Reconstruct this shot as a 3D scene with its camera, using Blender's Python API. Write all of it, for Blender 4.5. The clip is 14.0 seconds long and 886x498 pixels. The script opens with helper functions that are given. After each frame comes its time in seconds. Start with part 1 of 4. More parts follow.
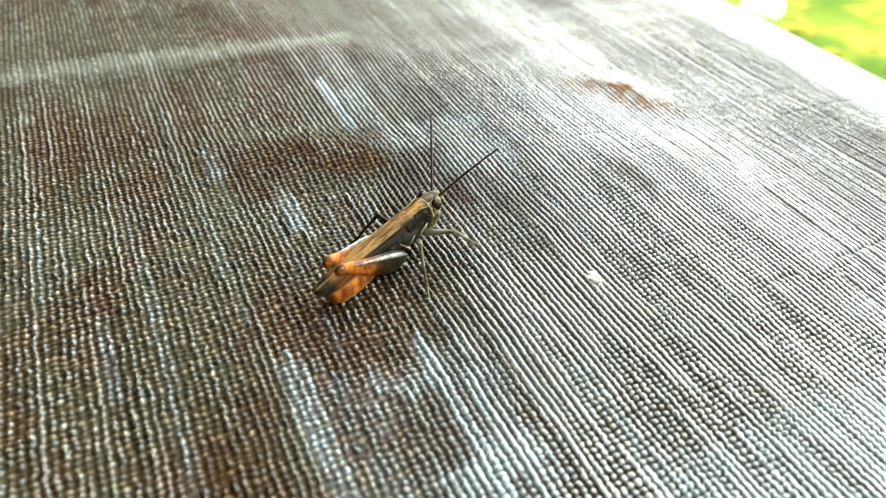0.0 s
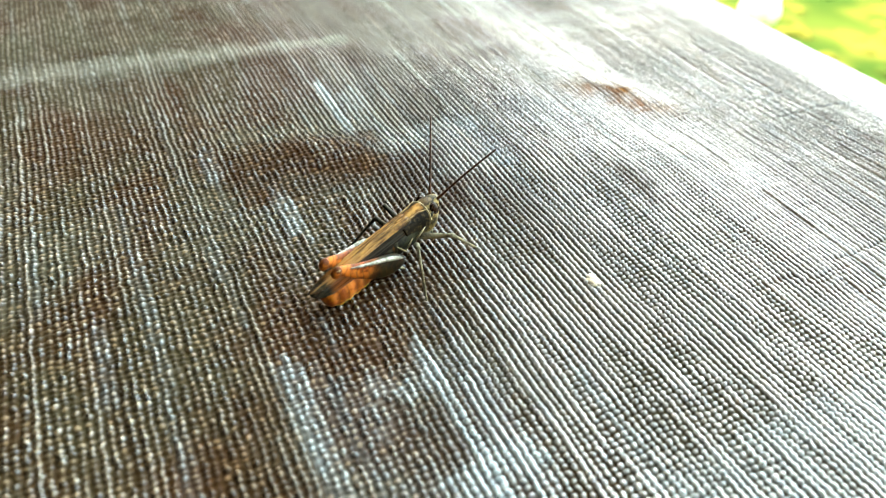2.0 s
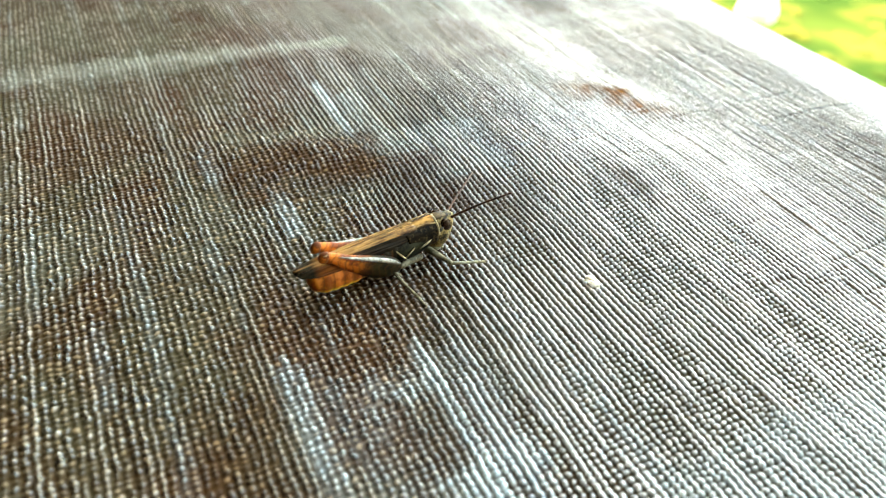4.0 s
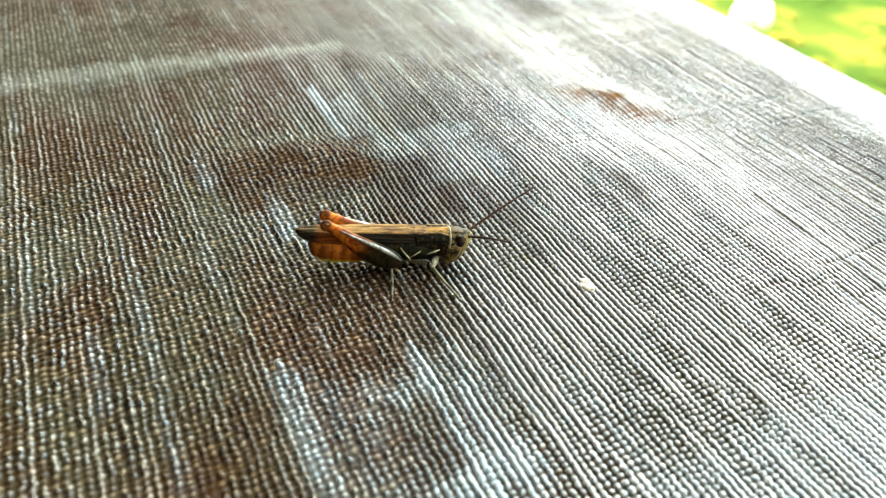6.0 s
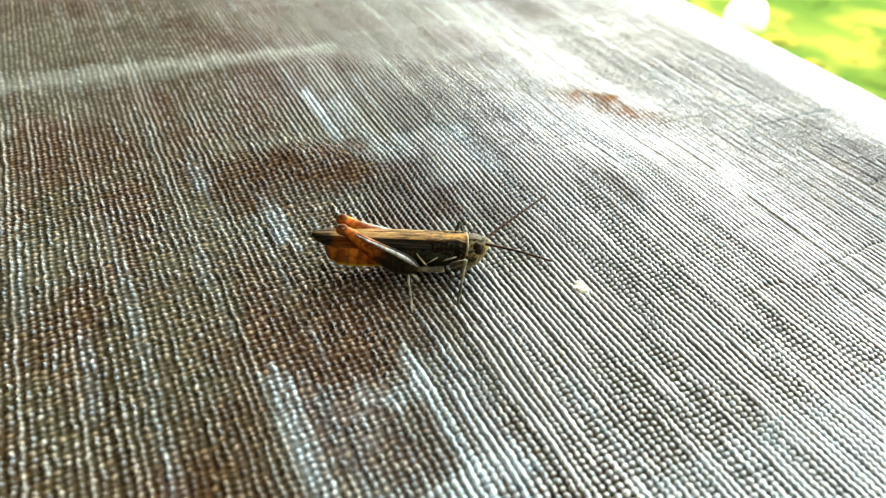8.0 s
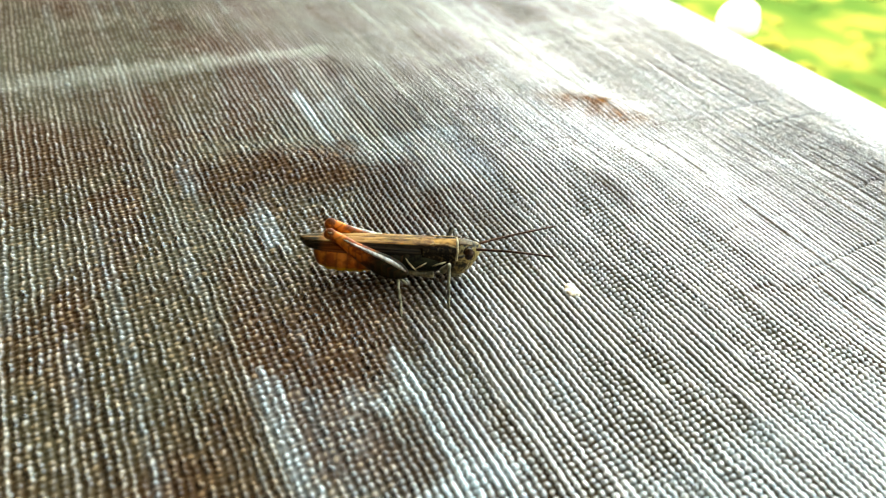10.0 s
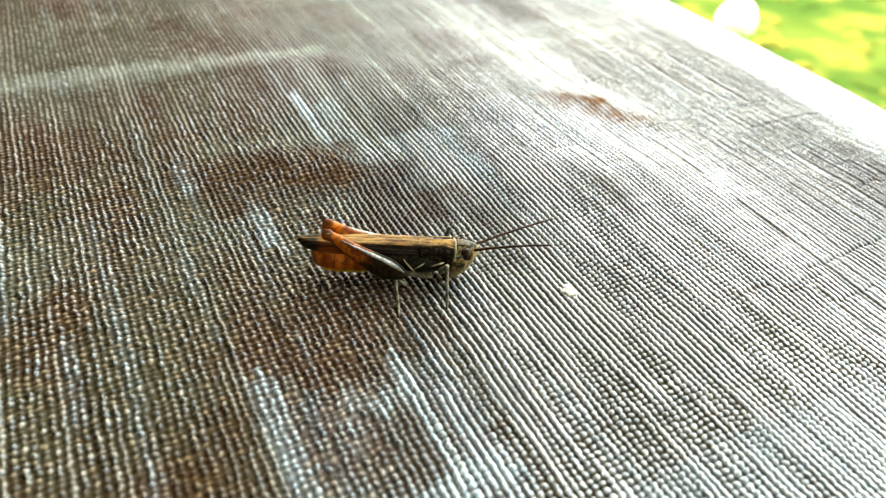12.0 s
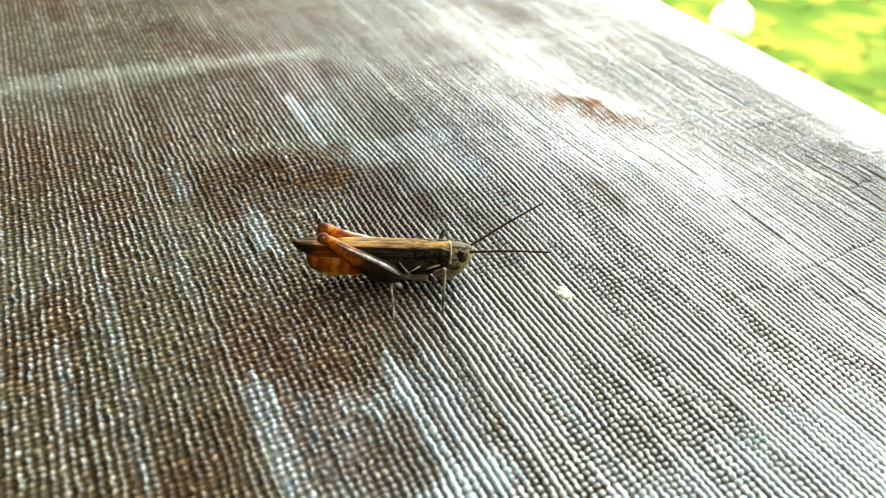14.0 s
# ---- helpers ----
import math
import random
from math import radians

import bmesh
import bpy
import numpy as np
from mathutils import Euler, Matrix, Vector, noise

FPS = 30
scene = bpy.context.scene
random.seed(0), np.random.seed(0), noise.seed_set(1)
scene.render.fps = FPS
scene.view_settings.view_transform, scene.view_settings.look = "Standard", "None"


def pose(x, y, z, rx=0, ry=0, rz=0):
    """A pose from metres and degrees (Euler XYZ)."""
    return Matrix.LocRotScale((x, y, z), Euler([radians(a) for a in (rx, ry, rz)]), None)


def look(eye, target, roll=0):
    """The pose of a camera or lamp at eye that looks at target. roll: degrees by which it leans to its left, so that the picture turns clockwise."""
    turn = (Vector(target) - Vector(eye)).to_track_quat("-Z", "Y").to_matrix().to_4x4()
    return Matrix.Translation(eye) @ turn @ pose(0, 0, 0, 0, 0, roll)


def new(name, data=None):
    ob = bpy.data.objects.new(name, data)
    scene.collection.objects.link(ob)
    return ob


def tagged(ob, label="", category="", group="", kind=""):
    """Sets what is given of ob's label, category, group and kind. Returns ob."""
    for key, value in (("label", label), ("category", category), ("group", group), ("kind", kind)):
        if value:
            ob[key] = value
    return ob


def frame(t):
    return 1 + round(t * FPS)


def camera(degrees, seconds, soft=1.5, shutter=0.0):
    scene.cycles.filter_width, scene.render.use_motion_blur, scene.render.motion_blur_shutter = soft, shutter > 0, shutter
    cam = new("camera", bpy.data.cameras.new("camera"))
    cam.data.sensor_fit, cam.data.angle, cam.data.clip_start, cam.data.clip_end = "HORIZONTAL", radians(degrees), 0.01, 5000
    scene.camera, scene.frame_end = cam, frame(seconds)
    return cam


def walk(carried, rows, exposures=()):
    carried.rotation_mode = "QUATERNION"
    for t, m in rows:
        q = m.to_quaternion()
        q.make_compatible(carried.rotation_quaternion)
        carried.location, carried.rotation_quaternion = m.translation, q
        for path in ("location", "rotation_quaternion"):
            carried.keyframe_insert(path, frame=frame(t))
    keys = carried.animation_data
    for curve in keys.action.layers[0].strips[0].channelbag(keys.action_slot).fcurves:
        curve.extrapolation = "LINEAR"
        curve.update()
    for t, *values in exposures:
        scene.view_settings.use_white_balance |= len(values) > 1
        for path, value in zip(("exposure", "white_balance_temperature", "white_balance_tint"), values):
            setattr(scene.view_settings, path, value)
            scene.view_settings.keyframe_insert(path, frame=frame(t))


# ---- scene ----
cam = camera(65.4, 14.0, soft=1.2)
cam.data.dof.use_dof = True
cam.data.dof.focus_distance = 0.071
cam.data.dof.aperture_fstop = 30.0
PATH = [
    (0, -0.023886, -0.046873, 0.796856, 49.8859, -4.0040, -26.4568),
    (0.5, -0.023860, -0.046872, 0.796823, 50.0112, -4.1025, -26.5929),
    (1, -0.023841, -0.046833, 0.796782, 50.0614, -4.1293, -26.6617),
    (1.5, -0.023833, -0.046772, 0.796737, 50.0716, -4.0308, -26.5986),
    (2, -0.023836, -0.046690, 0.796691, 50.1429, -4.0838, -26.6437),
    (2.5, -0.023864, -0.046640, 0.796666, 50.1633, -4.1094, -26.7186),
    (3, -0.023929, -0.046614, 0.796655, 50.1839, -4.1285, -26.7499),
    (5.5, -0.023928, -0.046845, 0.796759, 50.5728, -4.1956, -26.9893),
    (6, -0.023880, -0.046864, 0.796787, 50.6345, -4.2448, -27.0806),
    (6.5, -0.023855, -0.046847, 0.796809, 50.6263, -4.1913, -27.1310),
    (7, -0.023787, -0.046823, 0.796795, 50.6904, -4.2065, -27.1510),
    (7.5, -0.023712, -0.046813, 0.796774, 50.7460, -4.3104, -27.2233),
    (8, -0.023641, -0.046773, 0.796761, 50.7911, -4.3988, -27.3971),
    (10.5, -0.023127, -0.046752, 0.796676, 51.0484, -4.6988, -27.8769),
    (11, -0.023097, -0.046739, 0.796711, 51.0380, -4.6973, -27.9178),
    (11.5, -0.023080, -0.046725, 0.796738, 51.0101, -4.7203, -27.9448),
    (12, -0.023054, -0.046708, 0.796759, 50.9922, -4.7042, -27.9418),
    (12.5, -0.023030, -0.046705, 0.796776, 50.9922, -4.6611, -27.9870),
    (13, -0.022964, -0.046708, 0.796782, 51.0670, -4.7730, -28.1009),
    (13.5, -0.022919, -0.046722, 0.796807, 51.1218, -4.8482, -28.1245),
    (14, -0.022876, -0.046706, 0.796826, 51.1403, -4.8165, -28.2328),
]
walk(cam, [(t, pose(*p)) for t, *p in PATH], exposures=((0, 4.60, 9200, -6), (14, 4.63, 9600, -4)))

# ---- light ----
SUN_EL, SUN_AZ = radians(58), radians(98)
world = bpy.data.worlds.new("sky")
scene.world = world
world.use_nodes = True
sky = world.node_tree.nodes.new("ShaderNodeTexSky")
sky.sky_type, sky.sun_disc = "NISHITA", False
sky.sun_elevation, sky.sun_rotation = SUN_EL, radians(90) - SUN_AZ
sky.dust_density, sky.air_density = 1.7, 1.0
back = world.node_tree.nodes["Background"]
back.inputs["Strength"].default_value = 0.17
world.node_tree.links.new(sky.outputs[0], back.inputs["Color"])
sun_data = bpy.data.lights.new("sun", "SUN")
sun_data.energy, sun_data.angle, sun_data.color = 2.4, radians(0.53), (1.0, 0.94, 0.84)
sun = new("sun", sun_data)
SUN_DIR = Vector((math.cos(SUN_EL) * math.cos(SUN_AZ), math.cos(SUN_EL) * math.sin(SUN_AZ), math.sin(SUN_EL)))
sun.matrix_world = look(SUN_DIR * 50, (0, 0, 0))

Z0 = 0.75          # height of the table's surface
MM = 0.001


# ---- materials ----
class Nodes:
    """Short hand for building a node material."""

    def __init__(self, name):
        self.mat = bpy.data.materials.new(name)
        self.mat.use_nodes = True
        self.tree = self.mat.node_tree
        self.bsdf = self.tree.nodes["Principled BSDF"]
        self.coord = self.tree.nodes.new("ShaderNodeTexCoord").outputs["Object"]

    def put(self, socket, value):
        if isinstance(value, bpy.types.NodeSocket):
            self.tree.links.new(value, socket)
        elif isinstance(value, tuple) and len(value) == 3 and socket.type == "RGBA":
            socket.default_value = (*value, 1)
        else:
            socket.default_value = value

    def math(self, op, a, b=0.0, clamp=False):
        n = self.tree.nodes.new("ShaderNodeMath")
        n.operation, n.use_clamp = op, clamp
        self.put(n.inputs[0], a), self.put(n.inputs[1], b)
        return n.outputs[0]

    def scaled(self, vec, by):
        n = self.tree.nodes.new("ShaderNodeVectorMath")
        n.operation = "MULTIPLY"
        self.put(n.inputs[0], vec)
        n.inputs[1].default_value = by
        return n.outputs[0]

    def moved(self, vec, by):
        n = self.tree.nodes.new("ShaderNodeVectorMath")
        n.operation = "ADD"
        self.put(n.inputs[0], vec), self.put(n.inputs[1], by)
        return n.outputs[0]

    def noise(self, scale, detail=3.0, rough=0.55, vec=None, stretch=None):
        n = self.tree.nodes.new("ShaderNodeTexNoise")
        v = self.coord if vec is None else vec
        if stretch:
            v = self.scaled(v, stretch)
        self.put(n.inputs["Vector"], v)
        n.inputs["Scale"].default_value, n.inputs["Detail"].default_value, n.inputs["Roughness"].default_value = scale, detail, rough
        return n.outputs["Fac"]

    def ramp(self, value, lo, hi, a=0.0, b=1.0, smooth=True):
        n = self.tree.nodes.new("ShaderNodeMapRange")
        n.interpolation_type = "SMOOTHSTEP" if smooth else "LINEAR"
        for i, v in enumerate((value, lo, hi, a, b)):
            self.put(n.inputs[i], v)
        return n.outputs[0]

    def mix(self, fac, a, b, kind="MIX"):
        n = self.tree.nodes.new("ShaderNodeMix")
        n.data_type, n.blend_type = "RGBA", kind
        self.put(n.inputs[0], fac), self.put(n.inputs[6], a), self.put(n.inputs[7], b)
        return n.outputs[2]

    def axes(self, vec=None):
        n = self.tree.nodes.new("ShaderNodeSeparateXYZ")
        self.put(n.inputs[0], self.coord if vec is None else vec)
        return n.outputs

    def bump(self, height, strength, distance):
        n = self.tree.nodes.new("ShaderNodeBump")
        n.inputs["Strength"].default_value, n.inputs["Distance"].default_value = strength, distance
        self.put(n.inputs["Height"], height)
        self.put(self.bsdf.inputs["Normal"], n.outputs[0])

    def done(self, color, rough=0.6, metal=0.0, spec=0.5):
        self.put(self.bsdf.inputs["Base Color"], color)
        self.put(self.bsdf.inputs["Roughness"], rough)
        self.put(self.bsdf.inputs["Specular IOR Level"], spec)
        self.bsdf.inputs["Metallic"].default_value = metal
        return self.mat

    def dye(self, name):
        n = self.tree.nodes.new("ShaderNodeAttribute")
        n.attribute_name = name
        return n.outputs["Fac"]

    def island(self):
        return self.tree.nodes.new("ShaderNodeNewGeometry").outputs["Random Per Island"]


def mottled(name, a, b, scale, rough=0.6, relief=0.0, spec=0.5, stretch=None):
    """Two tones mixed by noise at two scales, with fine relief."""
    n = Nodes(name)
    big, small = n.noise(scale, 4, stretch=stretch), n.noise(scale * 6.3, 3, stretch=stretch)
    f = n.ramp(n.math("ADD", n.math("MULTIPLY", big, 0.65), n.math("MULTIPLY", small, 0.35)), 0.41, 0.59)
    if relief:
        n.bump(small, 0.5, relief)
    return n.done(n.mix(f, a, b), rough, spec=spec)


def cloth_material():
    """Embossed vinyl cloth with a printed linen look: brown and grey patches, pale bluish threads."""
    n = Nodes("linen_vinyl")
    p = n.scaled(n.coord, (1000, 1000, 1000))     # millimetres
    wob = n.tree.nodes.new("ShaderNodeTexNoise")
    n.put(wob.inputs["Vector"], p)
    wob.inputs["Scale"].default_value, wob.inputs["Detail"].default_value = 0.35, 3
    soft = n.moved(n.scaled(n.moved(wob.outputs["Color"], (-0.5, -0.5, -0.5)), (4.5, 6.5, 0)), p)

    def patch(x, y, w, h, edge):
        """1 inside a rectangle with frayed sides."""
        v = n.moved(soft, (-x, -y, 0))
        ax = n.axes(v)
        fx = n.ramp(n.math("ABSOLUTE", ax[0]), w / 2 + edge / 2, w / 2 - edge / 2)
        fy = n.ramp(n.math("ABSOLUTE", ax[1]), h / 2 + edge, h / 2 - edge)
        return n.math("MULTIPLY", fx, fy)

    # streaks of single threads, along and across
    warp = n.noise(1.0, 2, 0.6, p, (1.25, 0.045, 1))
    weft = n.noise(1.0, 2, 0.6, p, (0.05, 1.35, 1))
    blocks_a = n.noise(1.0, 1, 0.5, p, (0.11, 0.05, 1))
    blocks_b = n.noise(1.0, 1, 0.5, soft, (0.035, 0.08, 1))
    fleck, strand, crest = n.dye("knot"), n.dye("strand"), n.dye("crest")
    yarn, ink_shade, fold_shade = n.dye("yarn"), n.dye("ink_shade"), n.dye("fold_shade")
    plaid = n.math("ADD", n.noise(1.0, 1, 0.6, p, (0.16, 0.006, 1)), n.noise(1.0, 1, 0.6, p, (0.008, 0.19, 1)))
    brown, umber, grey = (0.034, 0.015, 0.005), (0.012, 0.006, 0.002), (0.036, 0.027, 0.012)
    c = n.mix(n.ramp(blocks_a, 0.40, 0.60), brown, grey)
    c = n.mix(n.ramp(blocks_b, 0.52, 0.66, 0, 0.75), c, brown)
    c = n.mix(n.ramp(n.noise(1.0, 1, 0.5, soft, (0.05, 0.045, 1)), 0.50, 0.60, 0, 0.6), c, (0.052, 0.047, 0.028))
    # tan stays on the crests, so the gaps hold a painted shade
    raised = n.ramp(crest, 0.15, 0.55)
    c = n.mix(n.math("MULTIPLY", raised, n.ramp(warp, 0.52, 0.70, 0, 0.6)), c, (0.12, 0.085, 0.046))
    c = n.mix(n.math("MULTIPLY", raised, n.ramp(weft, 0.58, 0.78, 0, 0.3)), c, (0.075, 0.058, 0.038))
    c = n.mix(n.ramp(warp, 0.44, 0.28, 0, 0.55), c, umber)
    # knots differ at random; their lighter tops are highlights put into the colour
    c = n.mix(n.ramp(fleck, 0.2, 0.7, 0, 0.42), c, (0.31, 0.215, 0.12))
    c = n.mix(n.ramp(strand, 0.55, 0.95, 0, 0.3), c, (0.17, 0.135, 0.09))
    # sky sheen painted as white on the crests, towards the table's open side
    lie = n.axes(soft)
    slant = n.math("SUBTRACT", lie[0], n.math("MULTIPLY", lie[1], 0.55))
    painted_sheen = n.math("MULTIPLY", n.ramp(slant, -3.0, 27.0, 0.0, 1.1), n.ramp(n.math("ADD", n.math("MULTIPLY", plaid, 0.6), n.math("MULTIPLY", weft, 0.4)), 0.9, 0.66, 0.55, 1.0))
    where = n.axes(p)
    painted_sheen = n.math("MULTIPLY", painted_sheen, n.math("MULTIPLY", n.ramp(where[1], 24, 52, 1.0, 0.25), n.ramp(where[0], 40, 66, 1.0, 0.35)))
    # only the crests whiten; the grooves keep a painted shade
    c = n.mix(n.math("MULTIPLY", painted_sheen, n.ramp(crest, 0.40, 0.70, 0.0, 1.0)), c, (0.62, 0.61, 0.585))
    # brown ink with painted shade, then pale bluish yarn and the broad pale band
    c = n.mix(n.math("MULTIPLY", ink_shade, 0.8), c, (0.036, 0.016, 0.006))
    c = n.mix(n.math("MULTIPLY", ink_shade, n.ramp(fleck, 0.3, 0.8, 0, 0.36)), c, (0.30, 0.165, 0.07))
    # brown painted where the fold turns away from the bright side
    c = n.mix(n.math("MULTIPLY", fold_shade, 0.9), c, (0.17, 0.066, 0.015))
    # yarn pales mostly on the crests, leaving shade painted between threads
    c = n.mix(n.math("MULTIPLY", yarn, n.ramp(crest, 0.2, 0.55, 0.2, 1.0)), c, (0.42, 0.49, 0.485))
    c = n.mix(n.math("MULTIPLY", patch(-13, 54.6, 52, 2.6, 2.6), 0.5), c, (0.22, 0.22, 0.175))
    fine = n.noise(9.0, 3, 0.6, p)
    n.bump(fine, 0.12, 0.00003)
    # raised threads are glossy; the gaps get almost no gloss, which keeps them dark
    dull = n.math("MAXIMUM", ink_shade, n.math("MULTIPLY", fold_shade, 1.9))
    matte = n.math("ADD", n.math("MULTIPLY", dull, 0.10), n.ramp(n.axes(p)[1], 22, 62, 0.0, 0.22))
    gloss = n.math("ADD", n.ramp(n.noise(0.9, 3, 0.6, p), 0.3, 0.7, 0.18, 0.28), n.ramp(plaid, 0.85, 1.15, 0.0, 0.12))
    gloss = n.math("ADD", n.math("ADD", gloss, matte), n.ramp(crest, 0.55, 0.15, 0.0, 0.2))
    shine = n.math("SUBTRACT", n.ramp(plaid, 0.88, 1.12, 1.0, 0.82), n.math("MULTIPLY", dull, 0.52))
    shine = n.math("MULTIPLY", shine, n.ramp(crest, 0.15, 0.55, 0.03, 1.0))
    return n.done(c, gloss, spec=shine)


CLOTH = cloth_material()
TABLE_WOOD = mottled("table_wood", (0.22, 0.13, 0.07), (0.32, 0.2, 0.11), 14, 0.55, 0.0004, stretch=(1, 12, 12))
TIMBER = mottled("wall_timber", (0.085, 0.05, 0.027), (0.14, 0.085, 0.045), 3, 0.8, 0.002, stretch=(1, 1, 8))
PAVING = mottled("unseen_floor_stone", (0.10, 0.09, 0.08), (0.17, 0.155, 0.135), 5, 0.7, 0.001)
BOARDS = mottled("unseen_roof_boards", (0.16, 0.10, 0.06), (0.24, 0.16, 0.10), 4, 0.7, 0.001, stretch=(1, 10, 1))


def grass_material(name, lo, hi, leaf):
    n = Nodes(name)
    f = n.noise(2.2, 0)
    g = n.noise(5.5, 0)
    c = n.mix(n.ramp(f, 0.36, 0.64), lo, hi)
    c = n.mix(n.ramp(g, 0.46, 0.75, 0, 0.8), c, (0.062, 0.060, 0.013))
    if leaf is not None:
        c = n.mix(n.ramp(n.island(), 0.4, 1.0, 0, 0.4), c, leaf)
        n.bsdf.inputs["Transmission Weight"].default_value = 0.0
        n.bsdf.inputs["Subsurface Weight"].default_value = 0.0
    else:
        n.bump(g, 0.6, 0.02)
    return n.done(c, 0.8, spec=0.0)


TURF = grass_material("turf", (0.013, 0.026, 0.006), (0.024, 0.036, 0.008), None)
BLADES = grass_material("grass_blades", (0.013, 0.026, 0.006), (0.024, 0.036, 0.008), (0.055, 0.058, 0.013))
# the grass again, brighter and yellower: sunlight put into the tufts' colour
TUFT = grass_material("painted_sunlit_tuft", (0.035, 0.043, 0.009), (0.06, 0.062, 0.013), (0.10, 0.092, 0.02))
PETAL = mottled("white_petal", (0.86, 0.85, 0.76), (0.9, 0.89, 0.82), 300, 0.8, spec=0.0)
glow = PETAL.node_tree.nodes.new("ShaderNodeBsdfTranslucent")
glow.inputs["Color"].default_value = (0.9, 0.89, 0.8, 1)
thin = PETAL.node_tree.nodes.new("ShaderNodeMixShader")
thin.inputs[0].default_value = 0.5
PETAL.node_tree.links.new(PETAL.node_tree.nodes["Principled BSDF"].outputs[0], thin.inputs[1])
PETAL.node_tree.links.new(glow.outputs[0], thin.inputs[2])
PETAL.node_tree.links.new(thin.outputs[0], PETAL.node_tree.nodes["Material Output"].inputs["Surface"])
STEM = mottled("flower_stem", (0.06, 0.12, 0.02), (0.1, 0.17, 0.03), 200, 0.6)


def chitin(name, a, b, scale, rough=0.5, stretch=None, spec=0.12):
    return mottled(name, a, b, scale, rough, 0.00003, spec, stretch)


def abdomen_material():
    """Orange red above, yellow along the belly, with darker rings."""
    n = Nodes("abdomen_skin")
    ax = n.axes(n.scaled(n.coord, (1000, 1000, 1000)))
    spots = n.noise(900, 3)
    c = n.mix(n.ramp(spots, 0.4, 0.65), (0.17, 0.040, 0.007), (0.44, 0.130, 0.022))
    c = n.mix(n.ramp(ax[0], -3.2, -0.3), c, (0.012, 0.009, 0.004))
    c = n.mix(n.ramp(ax[2], 2.35, 1.75), c, (0.66, 0.42, 0.03))
    ring = n.math("FRACT", n.math("MULTIPLY", ax[0], 0.95))
    c = n.mix(n.ramp(ring, 0.72, 0.95, 0, 0.5), c, (0.09, 0.035, 0.012))
    n.bsdf.inputs["Subsurface Weight"].default_value = 0.35
    n.bsdf.inputs["Subsurface Radius"].default_value = (1.0, 0.35, 0.1)
    n.bsdf.inputs["Subsurface Scale"].default_value = 0.0012
    return n.done(c, 0.45, spec=0.12)


def femur_material():
    """Olive at the base, orange red towards the knee, with chevron bands."""
    n = Nodes("hind_femur_skin")
    ax = n.axes(n.scaled(n.coord, (1000, 1000, 1000)))
    spots = n.noise(1100, 3)
    c = n.mix(n.ramp(spots, 0.4, 0.65), (0.005, 0.004, 0.0015), (0.022, 0.017, 0.006))
    c = n.mix(n.ramp(ax[0], 3.2, 6.2), c, n.mix(n.ramp(spots, 0.42, 0.58), (0.18, 0.038, 0.007), (0.50, 0.135, 0.02)))
    bars = n.math("FRACT", n.math("ADD", n.math("MULTIPLY", ax[0], 1.35), n.math("ABSOLUTE", n.math("MULTIPLY", ax[2], 0.9))))
    c = n.mix(n.ramp(bars, 0.55, 0.9, 0, 0.5), c, (0.045, 0.02, 0.007))
    n.bsdf.inputs["Subsurface Weight"].default_value = 0.25
    n.bsdf.inputs["Subsurface Radius"].default_value = (1.0, 0.35, 0.1)
    n.bsdf.inputs["Subsurface Scale"].default_value = 0.001
    return n.done(c, 0.45, spec=0.12)


def wing_material(name, a, b, middle, tip):
    """A leathery forewing with long veins; olive and clearer at the tip."""
    n = Nodes(name)
    ax = n.axes(n.scaled(n.coord, (1000, 1000, 1000)))
    vein = n.noise(1.0, 2, 0.6, n.scaled(n.coord, (500, 5200, 5200)))
    cells = n.noise(1.0, 2, 0.6, n.scaled(n.coord, (2600, 2600, 2600)))
    c = n.mix(n.ramp(vein, 0.4, 0.62), a, b)
    c = n.mix(n.ramp(cells, 0.52, 0.7, 0, 0.5), c, tuple(v * 0.35 for v in a))
    c = n.mix(n.ramp(ax[0], -1.8, -4.6, 0, 0.85), c, middle)
    c = n.mix(n.ramp(ax[0], -6.3, -7.4), c, n.mix(n.ramp(cells, 0.4, 0.6), tip, tuple(v * 0.4 for v in tip)))
    lines = n.noise(1.0, 1, 0.5, n.scaled(n.coord, (120, 4200, 3000)))
    c = n.mix(n.ramp(lines, 0.53, 0.60, 0, 0.35), c, tuple(min(1, v * 1.15 + 0.03) for v in b))
    c = n.mix(n.ramp(lines, 0.46, 0.40, 0, 0.5), c, tuple(v * 0.4 for v in a))
    n.bump(vein, 0.6, 0.00006)
    n.bsdf.inputs["Subsurface Weight"].default_value = 0.15
    n.bsdf.inputs["Subsurface Scale"].default_value = 0.0006
    return n.done(c, 0.5, spec=0.07)


ABDOMEN = abdomen_material()
FEMUR = femur_material()
WING_SIDE = wing_material("forewing_side", (0.002, 0.0014, 0.0006), (0.017, 0.010, 0.004), (0.17, 0.046, 0.009), (0.014, 0.011, 0.005))
WING_BACK = wing_material("forewing_back", (0.07, 0.030, 0.008), (0.30, 0.150, 0.038), (0.22, 0.090, 0.020), (0.028, 0.020, 0.008))
THORAX = chitin("thorax_skin", (0.002, 0.002, 0.001), (0.016, 0.016, 0.007), 900)


